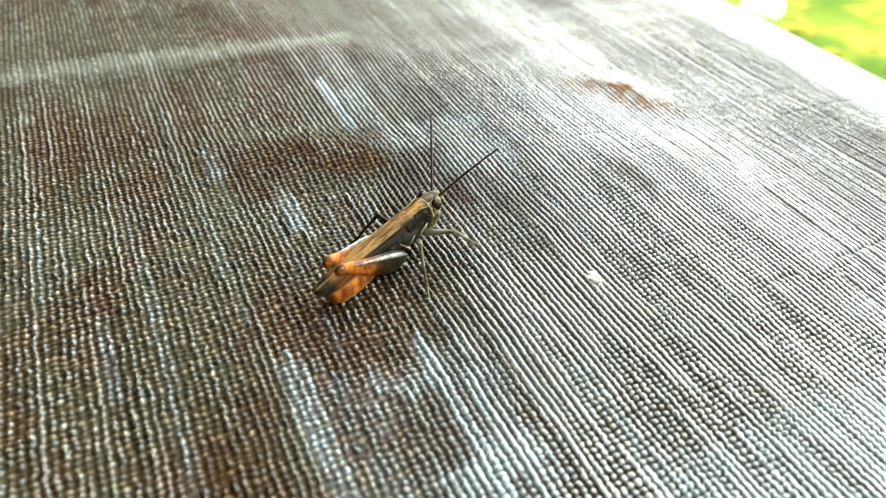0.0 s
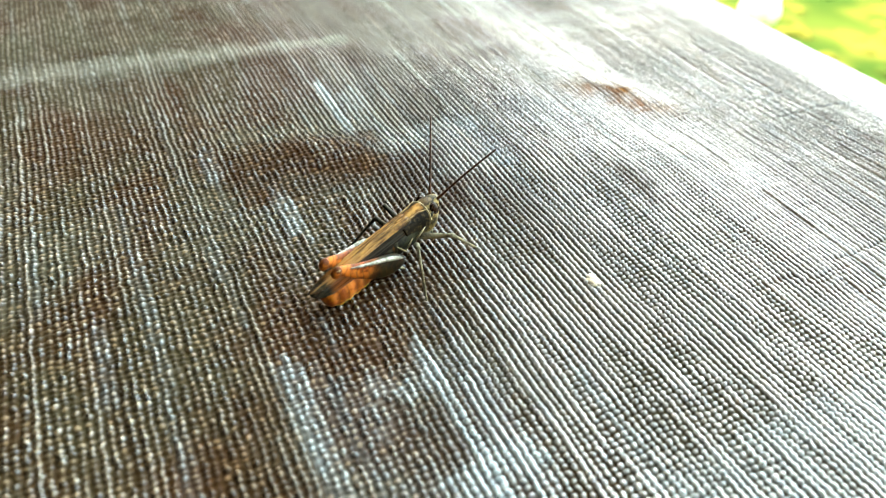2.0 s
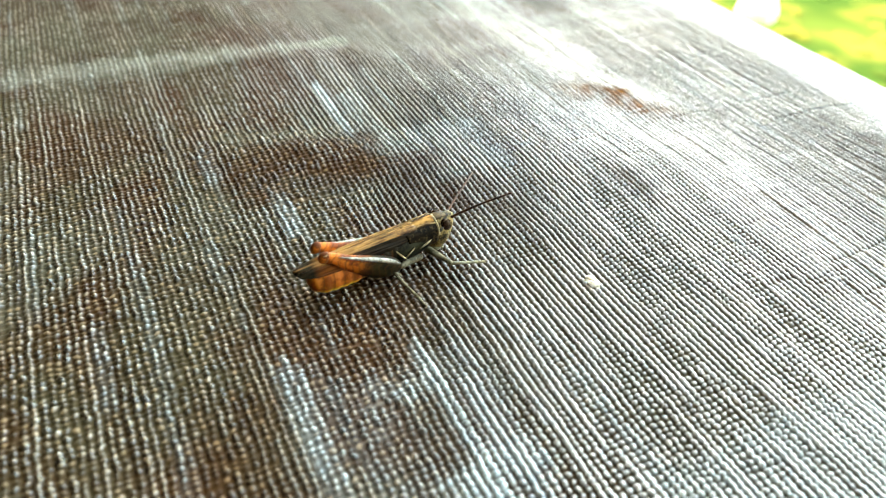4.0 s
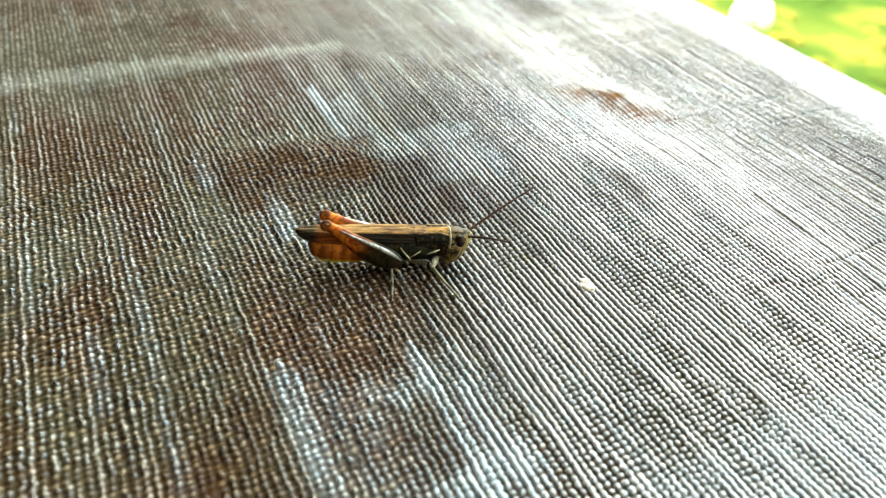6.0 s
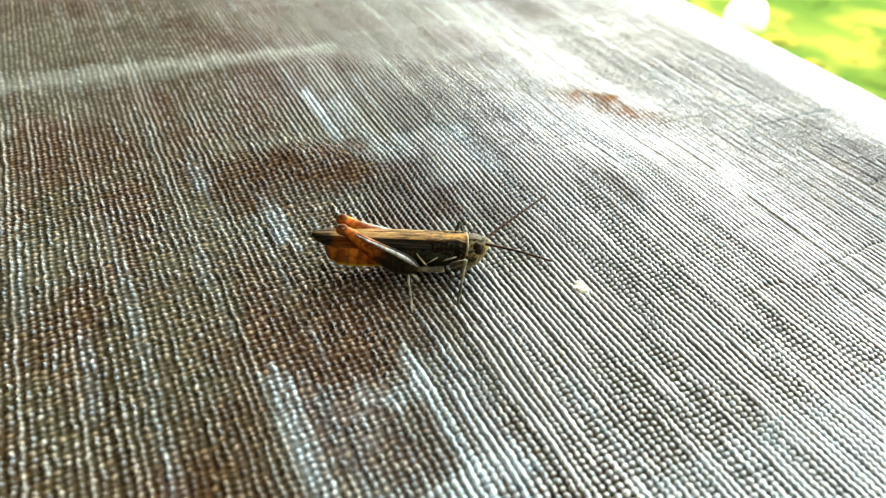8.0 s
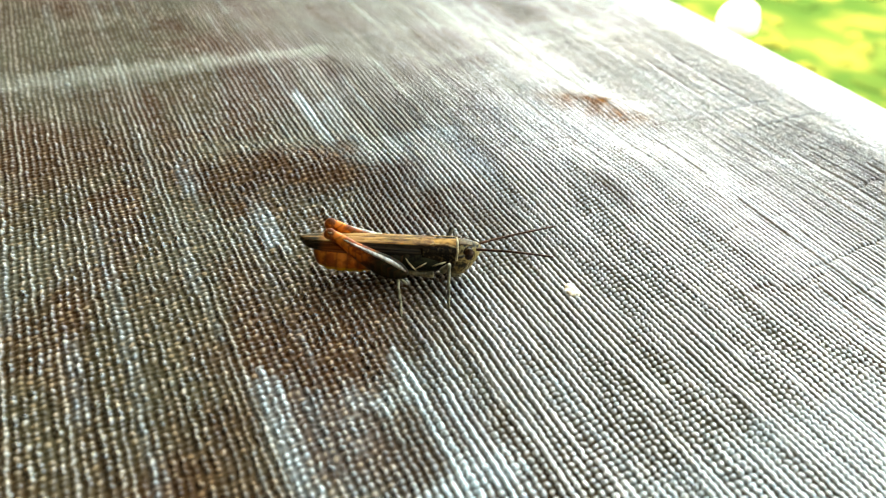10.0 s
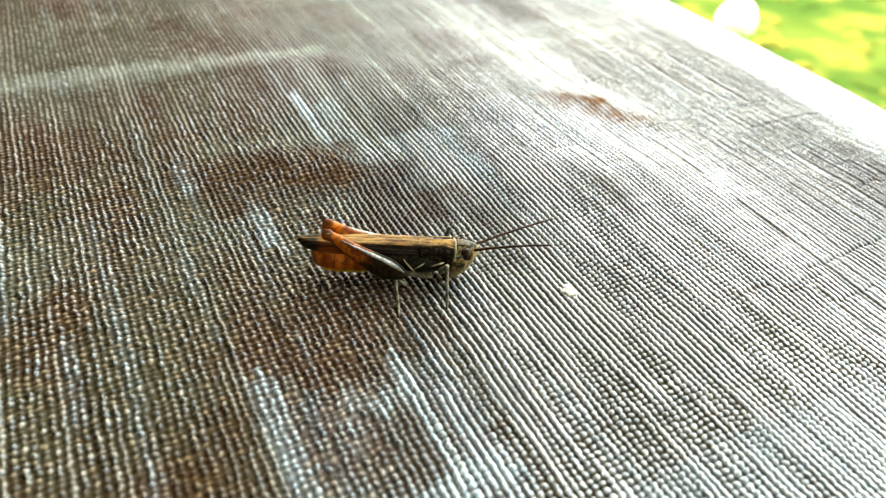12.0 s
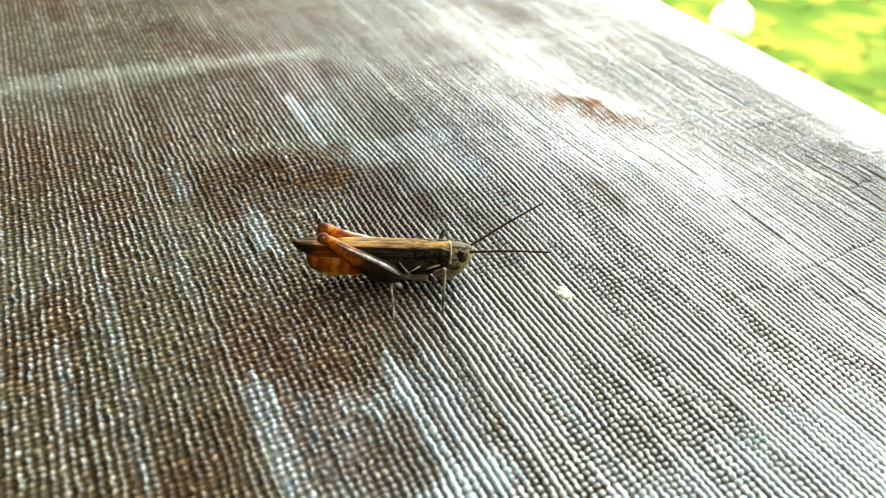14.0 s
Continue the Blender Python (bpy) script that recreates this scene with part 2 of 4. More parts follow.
def pronotum_material():
    """Nearly black on the flanks, tan along the back."""
    n = Nodes("pronotum_shield")
    ax = n.axes(n.scaled(n.coord, (1000, 1000, 1000)))
    spots = n.noise(1.0, 3, 0.6, n.scaled(n.coord, (500, 1100, 1100)))
    c = n.mix(n.ramp(spots, 0.4, 0.65), (0.003, 0.002, 0.001), (0.014, 0.009, 0.004))
    c = n.mix(n.ramp(n.noise(1.0, 2, 0.6, n.scaled(n.coord, (2400, 2000, 2000))), 0.50, 0.66, 0, 0.7), c, (0.055, 0.038, 0.017))
    c = n.mix(n.math("MULTIPLY", n.ramp(n.math("ABSOLUTE", ax[1]), 0.75, 0.4), n.ramp(ax[2], 4.7, 5.3)), c, n.mix(n.ramp(spots, 0.42, 0.6), (0.10, 0.045, 0.012), (0.34, 0.18, 0.05)))
    n.bump(spots, 0.5, 0.00005)
    return n.done(c, 0.6, spec=0.05)


PRONOTUM = pronotum_material()
CROWN = chitin("crown_skin", (0.015, 0.009, 0.004), (0.09, 0.055, 0.02), 700)
TAN = chitin("tan_keel", (0.09, 0.05, 0.018), (0.28, 0.18, 0.07), 1300)
PALE = chitin("pale_markings", (0.20, 0.155, 0.08), (0.42, 0.34, 0.20), 1100)
STRIPE = chitin("white_stripe", (0.13, 0.12, 0.095), (0.42, 0.40, 0.33), 1900)
FACE = chitin("face_skin", (0.014, 0.010, 0.004), (0.27, 0.19, 0.07), 900)
EYE = chitin("compound_eye", (0.012, 0.006, 0.003), (0.03, 0.013, 0.006), 2500, 0.25)
SHANK = chitin("pale_leg", (0.07, 0.060, 0.034), (0.19, 0.165, 0.10), 900)
SHANK_DARK = chitin("dark_leg", (0.010, 0.008, 0.005), (0.04, 0.034, 0.02), 1200)
TIBIA_RED = chitin("red_tibia", (0.28, 0.06, 0.008), (0.46, 0.12, 0.016), 1200)
KNEE = chitin("knee_skin", (0.09, 0.022, 0.005), (0.36, 0.10, 0.016), 800)
FEELER = chitin("antenna_skin", (0.03, 0.013, 0.007), (0.08, 0.034, 0.018), 1500)
CRUMB = mottled("bread_crumb", (0.42, 0.34, 0.23), (0.66, 0.58, 0.45), 1800, 0.9, 0.00001, spec=0.1)

crumb_skin = CRUMB.node_tree.nodes["Principled BSDF"]
crumb_skin.inputs["Subsurface Weight"].default_value = 0.4
crumb_skin.inputs["Subsurface Radius"].default_value = (1.0, 0.8, 0.5)
crumb_skin.inputs["Subsurface Scale"].default_value = 0.0012


# ---- mesh helpers ----
def part(name, bm, material, parent=None, label="", unit=MM, smooth=True):
    """One mesh object from a bmesh drawn in millimetres."""
    if unit != 1:
        bmesh.ops.scale(bm, vec=(unit, unit, unit), verts=bm.verts)
    bmesh.ops.recalc_face_normals(bm, faces=bm.faces)
    me = bpy.data.meshes.new(name)
    bm.to_mesh(me)
    bm.free()
    me.materials.append(material)
    if smooth:
        me.polygons.foreach_set("use_smooth", [True] * len(me.polygons))
    ob = new(name, me)
    if parent is not None:
        ob.parent = parent
    return tagged(ob, label)


def loft(sections, sides=20, power=1.0, bm=None):
    """A closed skin through rings (x, y, z, half width, half height) whose planes stand across x."""
    bm = bm or bmesh.new()
    rings = []
    for x, y, z, w, h in sections:
        ring = []
        for k in range(sides):
            a = 2 * math.pi * k / sides
            c, s = math.cos(a), math.sin(a)
            ring.append(bm.verts.new((x, y + w * math.copysign(abs(c) ** power, c), z + h * math.copysign(abs(s) ** power, s))))
        rings.append(ring)
    for a, b in zip(rings, rings[1:]):
        for k in range(sides):
            bm.faces.new((a[k], a[(k + 1) % sides], b[(k + 1) % sides], b[k]))
    bm.faces.new(rings[0]), bm.faces.new(rings[-1])
    return bm


def smooth_rows(rows, steps):
    """Catmull-Rom rows between given rows."""
    rows = [np.array(r, float) for r in rows]
    out = []
    for i in range(len(rows) - 1):
        p0, p1, p2, p3 = rows[max(i - 1, 0)], rows[i], rows[i + 1], rows[min(i + 2, len(rows) - 1)]
        for k in range(steps):
            t = k / steps
            out.append(0.5 * (2 * p1 + (p2 - p0) * t + (2 * p0 - 5 * p1 + 4 * p2 - p3) * t * t + (3 * p1 - p0 - 3 * p2 + p3) * t ** 3))
    out.append(rows[-1])
    return [tuple(r) for r in out]


def limb(points, sides=10, bm=None):
    """A round limb along points (x, y, z, radius) that may run any way."""
    bm = bm or bmesh.new()
    pts = [Vector(p[:3]) for p in points]
    rings = []
    side = None
    for i, p in enumerate(points):
        d = (pts[min(i + 1, len(pts) - 1)] - pts[max(i - 1, 0)]).normalized()
        if side is None:
            side = d.cross(Vector((0.13, 0.9, 0.37))).normalized()
        side = (side - d * side.dot(d)).normalized()
        up = d.cross(side)
        rings.append([bm.verts.new(pts[i] + (side * math.cos(2 * math.pi * k / sides) + up * math.sin(2 * math.pi * k / sides)) * p[3]) for k in range(sides)])
    for a, b in zip(rings, rings[1:]):
        for k in range(sides):
            bm.faces.new((a[k], a[(k + 1) % sides], b[(k + 1) % sides], b[k]))
    bm.faces.new(rings[0]), bm.faces.new(rings[-1])
    return bm


def ball(center, radii, bm=None, u=14, v=10, turn=None):
    bm = bm or bmesh.new()
    m = Matrix.Translation(center) @ (turn or Matrix()) @ Matrix.Diagonal((*radii, 1))
    bmesh.ops.create_uvsphere(bm, u_segments=u, v_segments=v, radius=1, matrix=m)
    return bm


def box(lo, hi, bevel=0.0, bm=None):
    bm = bm or bmesh.new()
    size = [b - a for a, b in zip(lo, hi)]
    mid = [(a + b) / 2 for a, b in zip(lo, hi)]
    got = bmesh.ops.create_cube(bm, size=1, matrix=Matrix.Translation(mid) @ Matrix.Diagonal((*size, 1)))
    if bevel:
        edges = list({e for v in got["verts"] for e in v.link_edges})
        bmesh.ops.bevel(bm, geom=edges, offset=bevel, segments=2, affect="EDGES")
    return bm


def sheet(rows, thick, bm=None):
    """A thin curved plate from a grid of points."""
    bm = bm or bmesh.new()
    grid = [[bm.verts.new(p) for p in r] for r in rows]
    faces = [bm.faces.new((grid[i][j], grid[i + 1][j], grid[i + 1][j + 1], grid[i][j + 1])) for i in range(len(grid) - 1) for j in range(len(grid[0]) - 1)]
    bmesh.ops.recalc_face_normals(bm, faces=faces)
    bmesh.ops.solidify(bm, geom=faces, thickness=thick)
    return bm


# ---- ground, and an unseen porch added to shape the light ----
def build_setting():
    bm = bmesh.new()
    bmesh.ops.create_grid(bm, x_segments=40, y_segments=40, size=600)
    for v in bm.verts:
        v.co.z = 0.0 if max(abs(v.co.x), abs(v.co.y)) < 40 else 0.4 * math.sin(v.co.x * 0.013) * math.cos(v.co.y * 0.017)
    tagged(part("ground", bm, TURF, unit=1), "sunlit green lawn reaching to the horizon", "lawn", kind="structure")
    # unseen walls, floor and roof, added to steer light and reflections on the cloth
    bm = bmesh.new()
    for lo, hi in (((-4.25, 1.7, 0), (-0.2, 1.95, 2.9)), ((-0.2, 1.7, 0), (1.10, 1.95, 2.25))):
        box(lo, hi, bm=bm)
    tagged(part("unseen_wall_north", bm, TIMBER, unit=1, smooth=False), "unseen brown timber wall added to shape the light, open under the roof", "wall", kind="structure")
    tagged(part("unseen_wall_west", box((-4.25, -1.85, 0), (-4.0, 1.7, 2.6)), TIMBER, unit=1, smooth=False), "unseen brown timber wall added to close off the sky on the left", "wall", kind="structure")
    tagged(part("unseen_wall_south", box((-4.0, -1.85, 0), (2.0, -1.6, 2.6)), TIMBER, unit=1, smooth=False), "unseen brown timber wall added to block light from the near side", "wall", kind="structure")
    tagged(part("floor", box((-4.0, -1.6, 0.003), (1.0, 1.7, 0.05)), PAVING, unit=1, smooth=False), "unseen dark stone floor added under the table to cut bounced light", "floor", kind="structure")
    tagged(part("ceiling", box((-4.25, -1.85, 2.6), (0.47, 1.7, 2.72)), BOARDS, unit=1, smooth=False), "unseen dark boarded roof added above the table to block sun and sky", "ceiling", kind="structure")


build_setting()


# ---- table ----
EDGE = 102.0        # where the cloth turns down, mm


def build_table():
    table = tagged(new("table"), "plain wooden table under a patterned cloth", "table")
    table.location = (-0.35, 0.1, 0)
    part("tabletop", box((-0.45, -0.7, Z0 - 0.032), (0.4375, 0.7, Z0 - 0.0055), 0.003), TABLE_WOOD, table, unit=1, smooth=False)
    for x in (-0.4, 0.38):
        for y in (-0.64, 0.64):
            part("leg", box((x - 0.03, y - 0.03, 0.05), (x + 0.03, y + 0.03, Z0 - 0.032), 0.004), TABLE_WOOD, table, unit=1, smooth=False)


build_table()


# ---- embossed tablecloth ----
def lattice(ix, iy, seed):
    """Random numbers from 0 to 1 on whole numbers."""
    h = (ix.astype(np.int64) * 374761393 + iy.astype(np.int64) * 668265263 + seed * 974634777) & 0xFFFFFFFF
    h = ((h ^ (h >> 13)) * 1274126177) & 0xFFFFFFFF
    return ((h ^ (h >> 16)) & 0xFFFF) / 65535.0


def waves(x, y, seed):
    """Smooth noise from -1 to 1, about one unit wide."""
    fx, fy = np.floor(x), np.floor(y)
    tx, ty = x - fx, y - fy
    tx, ty = tx * tx * (3 - 2 * tx), ty * ty * (3 - 2 * ty)
    a, b = lattice(fx, fy, seed), lattice(fx + 1, fy, seed)
    c, d = lattice(fx, fy + 1, seed), lattice(fx + 1, fy + 1, seed)
    return 2 * ((a * (1 - tx) + b * tx) * (1 - ty) + (c * (1 - tx) + d * tx) * ty) - 1


def swell(x, y):
    """The slack of the cloth: shallow hollows and folds, mm."""
    def hill(cx, cy, h, a, b, deg):
        c, s = math.cos(radians(deg)), math.sin(radians(deg))
        u, v = (x - cx) * c + (y - cy) * s, -(x - cx) * s + (y - cy) * c
        return h * np.exp(-(u / a) ** 2 - (v / b) ** 2)
    h = hill(46.5, 23, 0.75, 9, 3.4, -62) + hill(-1, 22.5, 1.5, 13, 5, -23) + hill(9, 48, 0.8, 7, 5, -15)
    h = h + hill(73, -3, 0.9, 7, 13, 0) + hill(-20, 58, 0.9, 26, 6, 0) + hill(30, 8, 0.5, 12, 7, -30)
    return h + 0.3 * waves(x / 21, y / 25, 5) + 0.13 * waves(x / 7, y / 8, 31) - np.clip(x - 74, 0, None) ** 2 / 190


WARP, WEFT = 0.71, 0.63        # spacing of the threads, mm


def ribbing(x, y):
    """1 where the long threads lie on top as ribs, 0 where the weave is open and beaded."""
    lean = x + 0.2 * np.clip(y, 0, 14) - 0.5 * np.clip(y + 2, -40, 0) + 3
    dark_patch = np.exp(-((x + 1) / 12) ** 2 - ((y - 21) / 8) ** 2)
    return np.clip(lean / 13 + 0.35 * waves(x / 9, y / 11, 6) - 0.8 * dark_patch, 0, 1)


def emboss(x, y):
    """Threads pressed into the vinyl: their height in mm, the tone of each knot and strand with lighter tops painted in
    as if lit, the crest, and each thread's number and middle.
    """
    ribbed = ribbing(x, y)
    loose = 1 - 0.7 * ribbed
    even = 1 - 0.6 * np.clip((x - 36) / 14, 0, 1)
    beaded = np.clip(0.25 + 1.1 * waves(x / 1.3, y / 10, 51) + 0.6 * waves(x / 7, y / 9, 53), 0, 1) * np.clip((50 - x) / 15, 0, 1)
    p = x / WARP + 0.35 * waves(x / 12, y / 34, 1) + (0.05 + 0.07 * ribbed) * waves(x / 2.4, y / 3.0, 2) + 0.12 * ribbed * waves(x / 5, y / 8, 26) + loose * 0.17 * waves(x / 0.9, y / 0.9, 21)
    p = p + 0.035 * np.sin(y / WEFT * np.pi + 3 * waves(x / 3, y / 6, 23)) * (1 + 0.8 * beaded)
    q = y / WEFT + 0.4 * waves(x / 30, y / 9, 3) + 0.16 * waves(x / 4, y / 2.6, 4) + (0.14 + 0.2 * loose) * waves(x / 0.9, y / 0.8, 22)
    ip = np.floor(p)
    q = q + (0.15 + 0.5 * ribbed) * (lattice(ip, ip * 0, 81) - 0.5)          # each long thread has its own beat
    iq = np.floor(q)
    u, v = p - ip, q - iq
    fat_p, fat_q = lattice(ip, ip * 0, 61), lattice(iq, iq * 0, 62)
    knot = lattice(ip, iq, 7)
    warp = np.sin(np.pi * u) ** ((1.5 - 0.6 * fat_p) * (1 - 0.42 * ribbed))
    weft = np.sin(np.pi * v) ** (1.6 - 0.6 * fat_q)
    slub_p = lattice(ip, np.floor(y / 4.5 + lattice(ip, ip, 9) * 5), 10)
    slub_q = lattice(iq, np.floor(x / 5.5 + lattice(iq, iq, 19) * 5), 20)
    # open weave: at each crossing one thread or the other lies on top
    over = np.where((ip + iq) % 2 == 0, 1.0, 0.0)
    over = np.where(knot > 0.72, 1 - over, over)
    top_p = warp * (0.28 + 0.72 * np.sin(np.pi * v) ** 1.0) * (0.62 + 0.38 * slub_p)
    top_q = weft * (0.25 + 0.75 * np.sin(np.pi * u) ** 1.3) * (0.55 + 0.38 * slub_q)
    under = np.maximum(0.26 * warp, 0.28 * weft)
    size = 0.5 + 0.5 * lattice(ip, iq, 17)
    weave = np.maximum(under, np.where(over > 0.5, top_p, 0.92 * top_q) * size)
    stout = np.where((lattice(ip, ip * 0, 24) > 0.84) & (waves(ip * 0.9, y / 13, 25) > 0.0), 1.0, 0.0)
    weave = np.maximum(weave, stout * warp ** 1.7 * (0.30 + 0.34 * weft * (0.4 + 0.6 * lattice(ip, iq, 18))))
    # ribs, notched where the cross threads pull them down
    notch = even * (0.24 + 0.20 * loose + 0.42 * beaded) * (1 - np.sin(np.pi * v) ** 1.2) * (0.5 + 1.0 * lattice(ip, iq, 27))
    rib = warp * (0.80 + 0.26 * slub_p) * (1 - np.clip(notch, 0, 0.85))
    h = weave * (1 - ribbed) + rib * ribbed
    h = h * (0.9 + 0.16 * loose * even * waves(x / 0.7, y / 0.7, 11))
    # dropped threads: single grooves along and across
    far = np.clip((x - 22) / 14, 0.0, 1)
    cut_q = np.where((lattice(iq, iq * 0, 41) > 0.88) & (waves(x / 5, iq * 0.8, 42) > 0.1), 0.55, 0.0) * weft ** 3 * ribbed * far
    cut_p = np.where((lattice(ip, ip * 0, 43) > 0.90) & (waves(ip * 0.8, y / 8, 44) > 0.1), 0.35, 0.0) * warp * ribbed * far
    h = h * (1 - np.maximum(cut_q, cut_p))
    tall = (0.76 - ribbed * (0.12 + 0.14 * np.clip((x - 20) / 20, 0, 1))) * (1 + 0.45 * np.clip((x - 45) / 20, 0, 1)) * (1 - 0.8 * np.clip((x - 78) / 8, 0, 1))
    xc, yc = x - (u - 0.5) * WARP, y - (v - 0.5) * WEFT
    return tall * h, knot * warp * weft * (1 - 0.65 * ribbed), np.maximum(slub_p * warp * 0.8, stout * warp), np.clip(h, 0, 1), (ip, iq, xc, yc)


def printed(ip, iq, xc, yc):
    """The print, thread by thread: pale bluish yarn, brown ink with painted shade, and the brown shade of a fold, each
    from 0 to 1.
    """
    end = 3.2 * (lattice(ip, ip * 0, 71) - 0.5)
    side = 1.6 * (lattice(iq, iq * 0, 72) - 0.5) + 1.4 * waves(xc / 4, yc / 4, 73)

    def bar(x0, x1, y0, y1, soft=0.5):
        """Inside a run of long threads, with uneven ends."""
        fx = np.clip((xc - x0) / 0.5 + 0.5, 0, 1) * np.clip((x1 - xc) / 0.5 + 0.5, 0, 1)
        return fx * np.clip((yc + end - y0) / soft + 0.5, 0, 1) * np.clip((y1 - yc - end) / soft + 0.5, 0, 1)

    def block(x0, x1, y0, y1, soft=2.0):
        fx = np.clip((xc + side - x0) / soft + 0.5, 0, 1) * np.clip((x1 - xc - side) / soft + 0.5, 0, 1)
        return fx * np.clip((yc + end * 0.6 - y0) / soft + 0.5, 0, 1) * np.clip((y1 - yc - end * 0.6) / soft + 0.5, 0, 1)

    pale = np.zeros_like(xc)
    for x0, x1, y0, y1, k in ((-16.6, -14.0, -40, -6.5, 0.8), (-13.2, -12.0, -40, -8.5, 0.35), (-4.9, -3.4, -40, -9, 1.0), (-2.5, -1.2, -40, -14, 0.65),
                              (-11.2, -9.7, -22, -13, 0.4), (-15.6, -13.9, 20.5, 27, 0.6), (-9.8, -7.7, 8, 18, 0.7), (3.2, 4.6, 20, 42, 0.9),
                              (5.2, 8.4, 18, 38, 0.3), (-29.6, -28.8, -7, 3, 0.3), (7.2, 8.3, -36, -18, 0.4)):
        pale = np.maximum(pale, k * bar(x0, x1, y0, y1))
    for x0, x1, y0, y1, k in ((-16, 1, -46, -10.5, 0.22), (-11.5, -4.6, -14.4, -12.0, 0.65), (-8.2, -0.6, -24.8, -21.6, 0.7), (9, 20, 13, 26, 0.32), (6, 36, -46, -29, 0.45)):
        pale = np.maximum(pale, k * block(x0, x1, y0, y1, 1.2))
    # single pale threads here and there
    lone = np.where((lattice(ip, ip * 0, 75) > 0.90) & (waves(ip * 0.7, yc / 9, 76) > 0.15), 0.2, 0.0)
    pale = np.maximum(pale, lone)
    # brown print, plus shadow painted under the insect and on the slope behind it
    ink_shade = np.zeros_like(xc)
    for x0, x1, y0, y1, k in ((-24, -16.6, -24, -8.2, 0.95), (-9.4, -5.0, -21.4, -14.6, 0.8), (-12.5, 6.5, 16, 28, 1.0), (2, 12, 6.5, 20, 0.9), (-13, 2, -11, 1, 0.7), (46, 70, 55, 72, 0.75), (36, 47, 28, 38, 0.3), (44, 56, 12, 20, 0.35),
                              (8, 14.5, 44, 50.5, 0.85), (-24, 7, 43.5, 52.5, 0.45), (-23, -4, 65, 74, 0.5), (-5, 6, 58, 64.5, 0.5), (-36, -22, 76, 92, 0.35),
                              (30.5, 34.5, -2, 7.5, 0.8), (66, 72, -9, 9, 0.6), (12, 19, -3, 8, 0.4), (-30, -20, 32, 41, 0.4), (45, 49, 6, 15, 0.4)):
        ink_shade = np.maximum(ink_shade, k * block(x0, x1, y0, y1, 3.0))
    ink_shade = ink_shade * np.clip(0.75 + 0.6 * waves(xc / 2.2, yc / 3.5, 77), 0, 1)
    # the shaded face of the slanting fold, put in as colour
    fold_shade = np.zeros_like(xc)
    for x0, x1, y0, y1 in ((38, 43.5, 25.5, 30), (41.5, 46.5, 20.5, 27), (44, 49.5, 16.5, 22.5)):
        fold_shade = np.maximum(fold_shade, block(x0, x1, y0, y1, 4.0))
    fold_shade = fold_shade * np.clip(0.8 + 0.5 * waves(xc / 2.5, yc / 2.5, 78), 0, 1)
    patchy = np.clip(0.62 + 0.35 * lattice(ip, iq, 79) + 0.35 * waves(xc / 1.2, yc / 5, 80), 0, 1)
    return pale * patchy * (1 - 0.85 * ink_shade), ink_shade, fold_shade


def spaced(*stretches):
    """Grid lines: stretches of (from, to, step)."""
    return np.concatenate([np.arange(a, b, s) for a, b, s in stretches])


def build_cloth():
    xs = spaced((-800, -80, 40), (-80, -39, 1.0), (-39, 40, 0.115), (40, 86, 0.14), (86, 118, 0.3))
    down = np.concatenate([np.arange(1, 7) * 0.9, np.arange(1, 9) * 20.0 + 5.4])   # the hem that hangs down
    ys = spaced((-600, -60, 30), (-60, -43, 0.8), (-43, 28, 0.115), (28, 58, 0.17), (58, 112, 0.3), (112, 160, 2), (160, 820, 30))
    nx, ny = len(xs) + len(down), len(ys)
    R = 7.0
    arc = np.concatenate([xs, xs[-1] + down])          # length along the cloth
    S, Y = np.meshgrid(arc, ys, indexing="xy")
    start = EDGE - R
    bend = np.clip((S - start) / R, 0, math.pi / 2)
    X = np.where(S < start, S, start + R * np.sin(bend))
    Z = -R * (1 - np.cos(bend)) - np.clip(S - start - R * math.pi / 2, 0, None)
    near = np.clip((S + 52) / 6, 0, 1) * np.clip((Y + 50) / 4, 0, 1) * np.clip((112 - Y) / 8, 0, 1) * (1 - 0.65 * np.clip((Y - 32) / 24, 0, 1)) * np.clip((112 - S) / 6, 0, 1)
    flat = swell(np.minimum(S, start), Y) * np.clip((np.hypot(S, Y - 1) - 7) / 9, 0, 1)
    height, knot, strand, crest, threads = emboss(S, Y)
    yarn, ink_shade, fold_shade = printed(*threads)
    lift = height * near
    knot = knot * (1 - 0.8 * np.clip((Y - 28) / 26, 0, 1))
    X = X + lift * np.sin(bend)
    Z = Z + lift * np.cos(bend) + flat
    co = np.stack([X, Y, Z], axis=-1).reshape(-1, 3) * MM
    idx = np.arange(nx * ny).reshape(ny, nx)
    quads = np.stack([idx[:-1, :-1], idx[:-1, 1:], idx[1:, 1:], idx[1:, :-1]], axis=-1).reshape(-1, 4)
    me = bpy.data.meshes.new("tablecloth")
    me.vertices.add(len(co)), me.loops.add(quads.size), me.polygons.add(len(quads))
    me.vertices.foreach_set("co", co.ravel())
    me.loops.foreach_set("vertex_index", quads.ravel())
    me.polygons.foreach_set("loop_start", np.arange(len(quads)) * 4)
    me.polygons.foreach_set("use_smooth", np.ones(len(quads), bool))
    me.update(calc_edges=True)
    for name, dye in (("knot", knot), ("strand", strand), ("crest", crest), ("yarn", yarn), ("ink_shade", ink_shade), ("fold_shade", fold_shade)):
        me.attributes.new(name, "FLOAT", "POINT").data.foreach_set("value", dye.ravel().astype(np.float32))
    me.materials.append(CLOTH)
    ob = new("tablecloth", me)
    ob.location = (0, 0, Z0)
    tagged(ob, "glossy brown and grey vinyl tablecloth embossed like coarse linen", "tablecloth")


build_cloth()


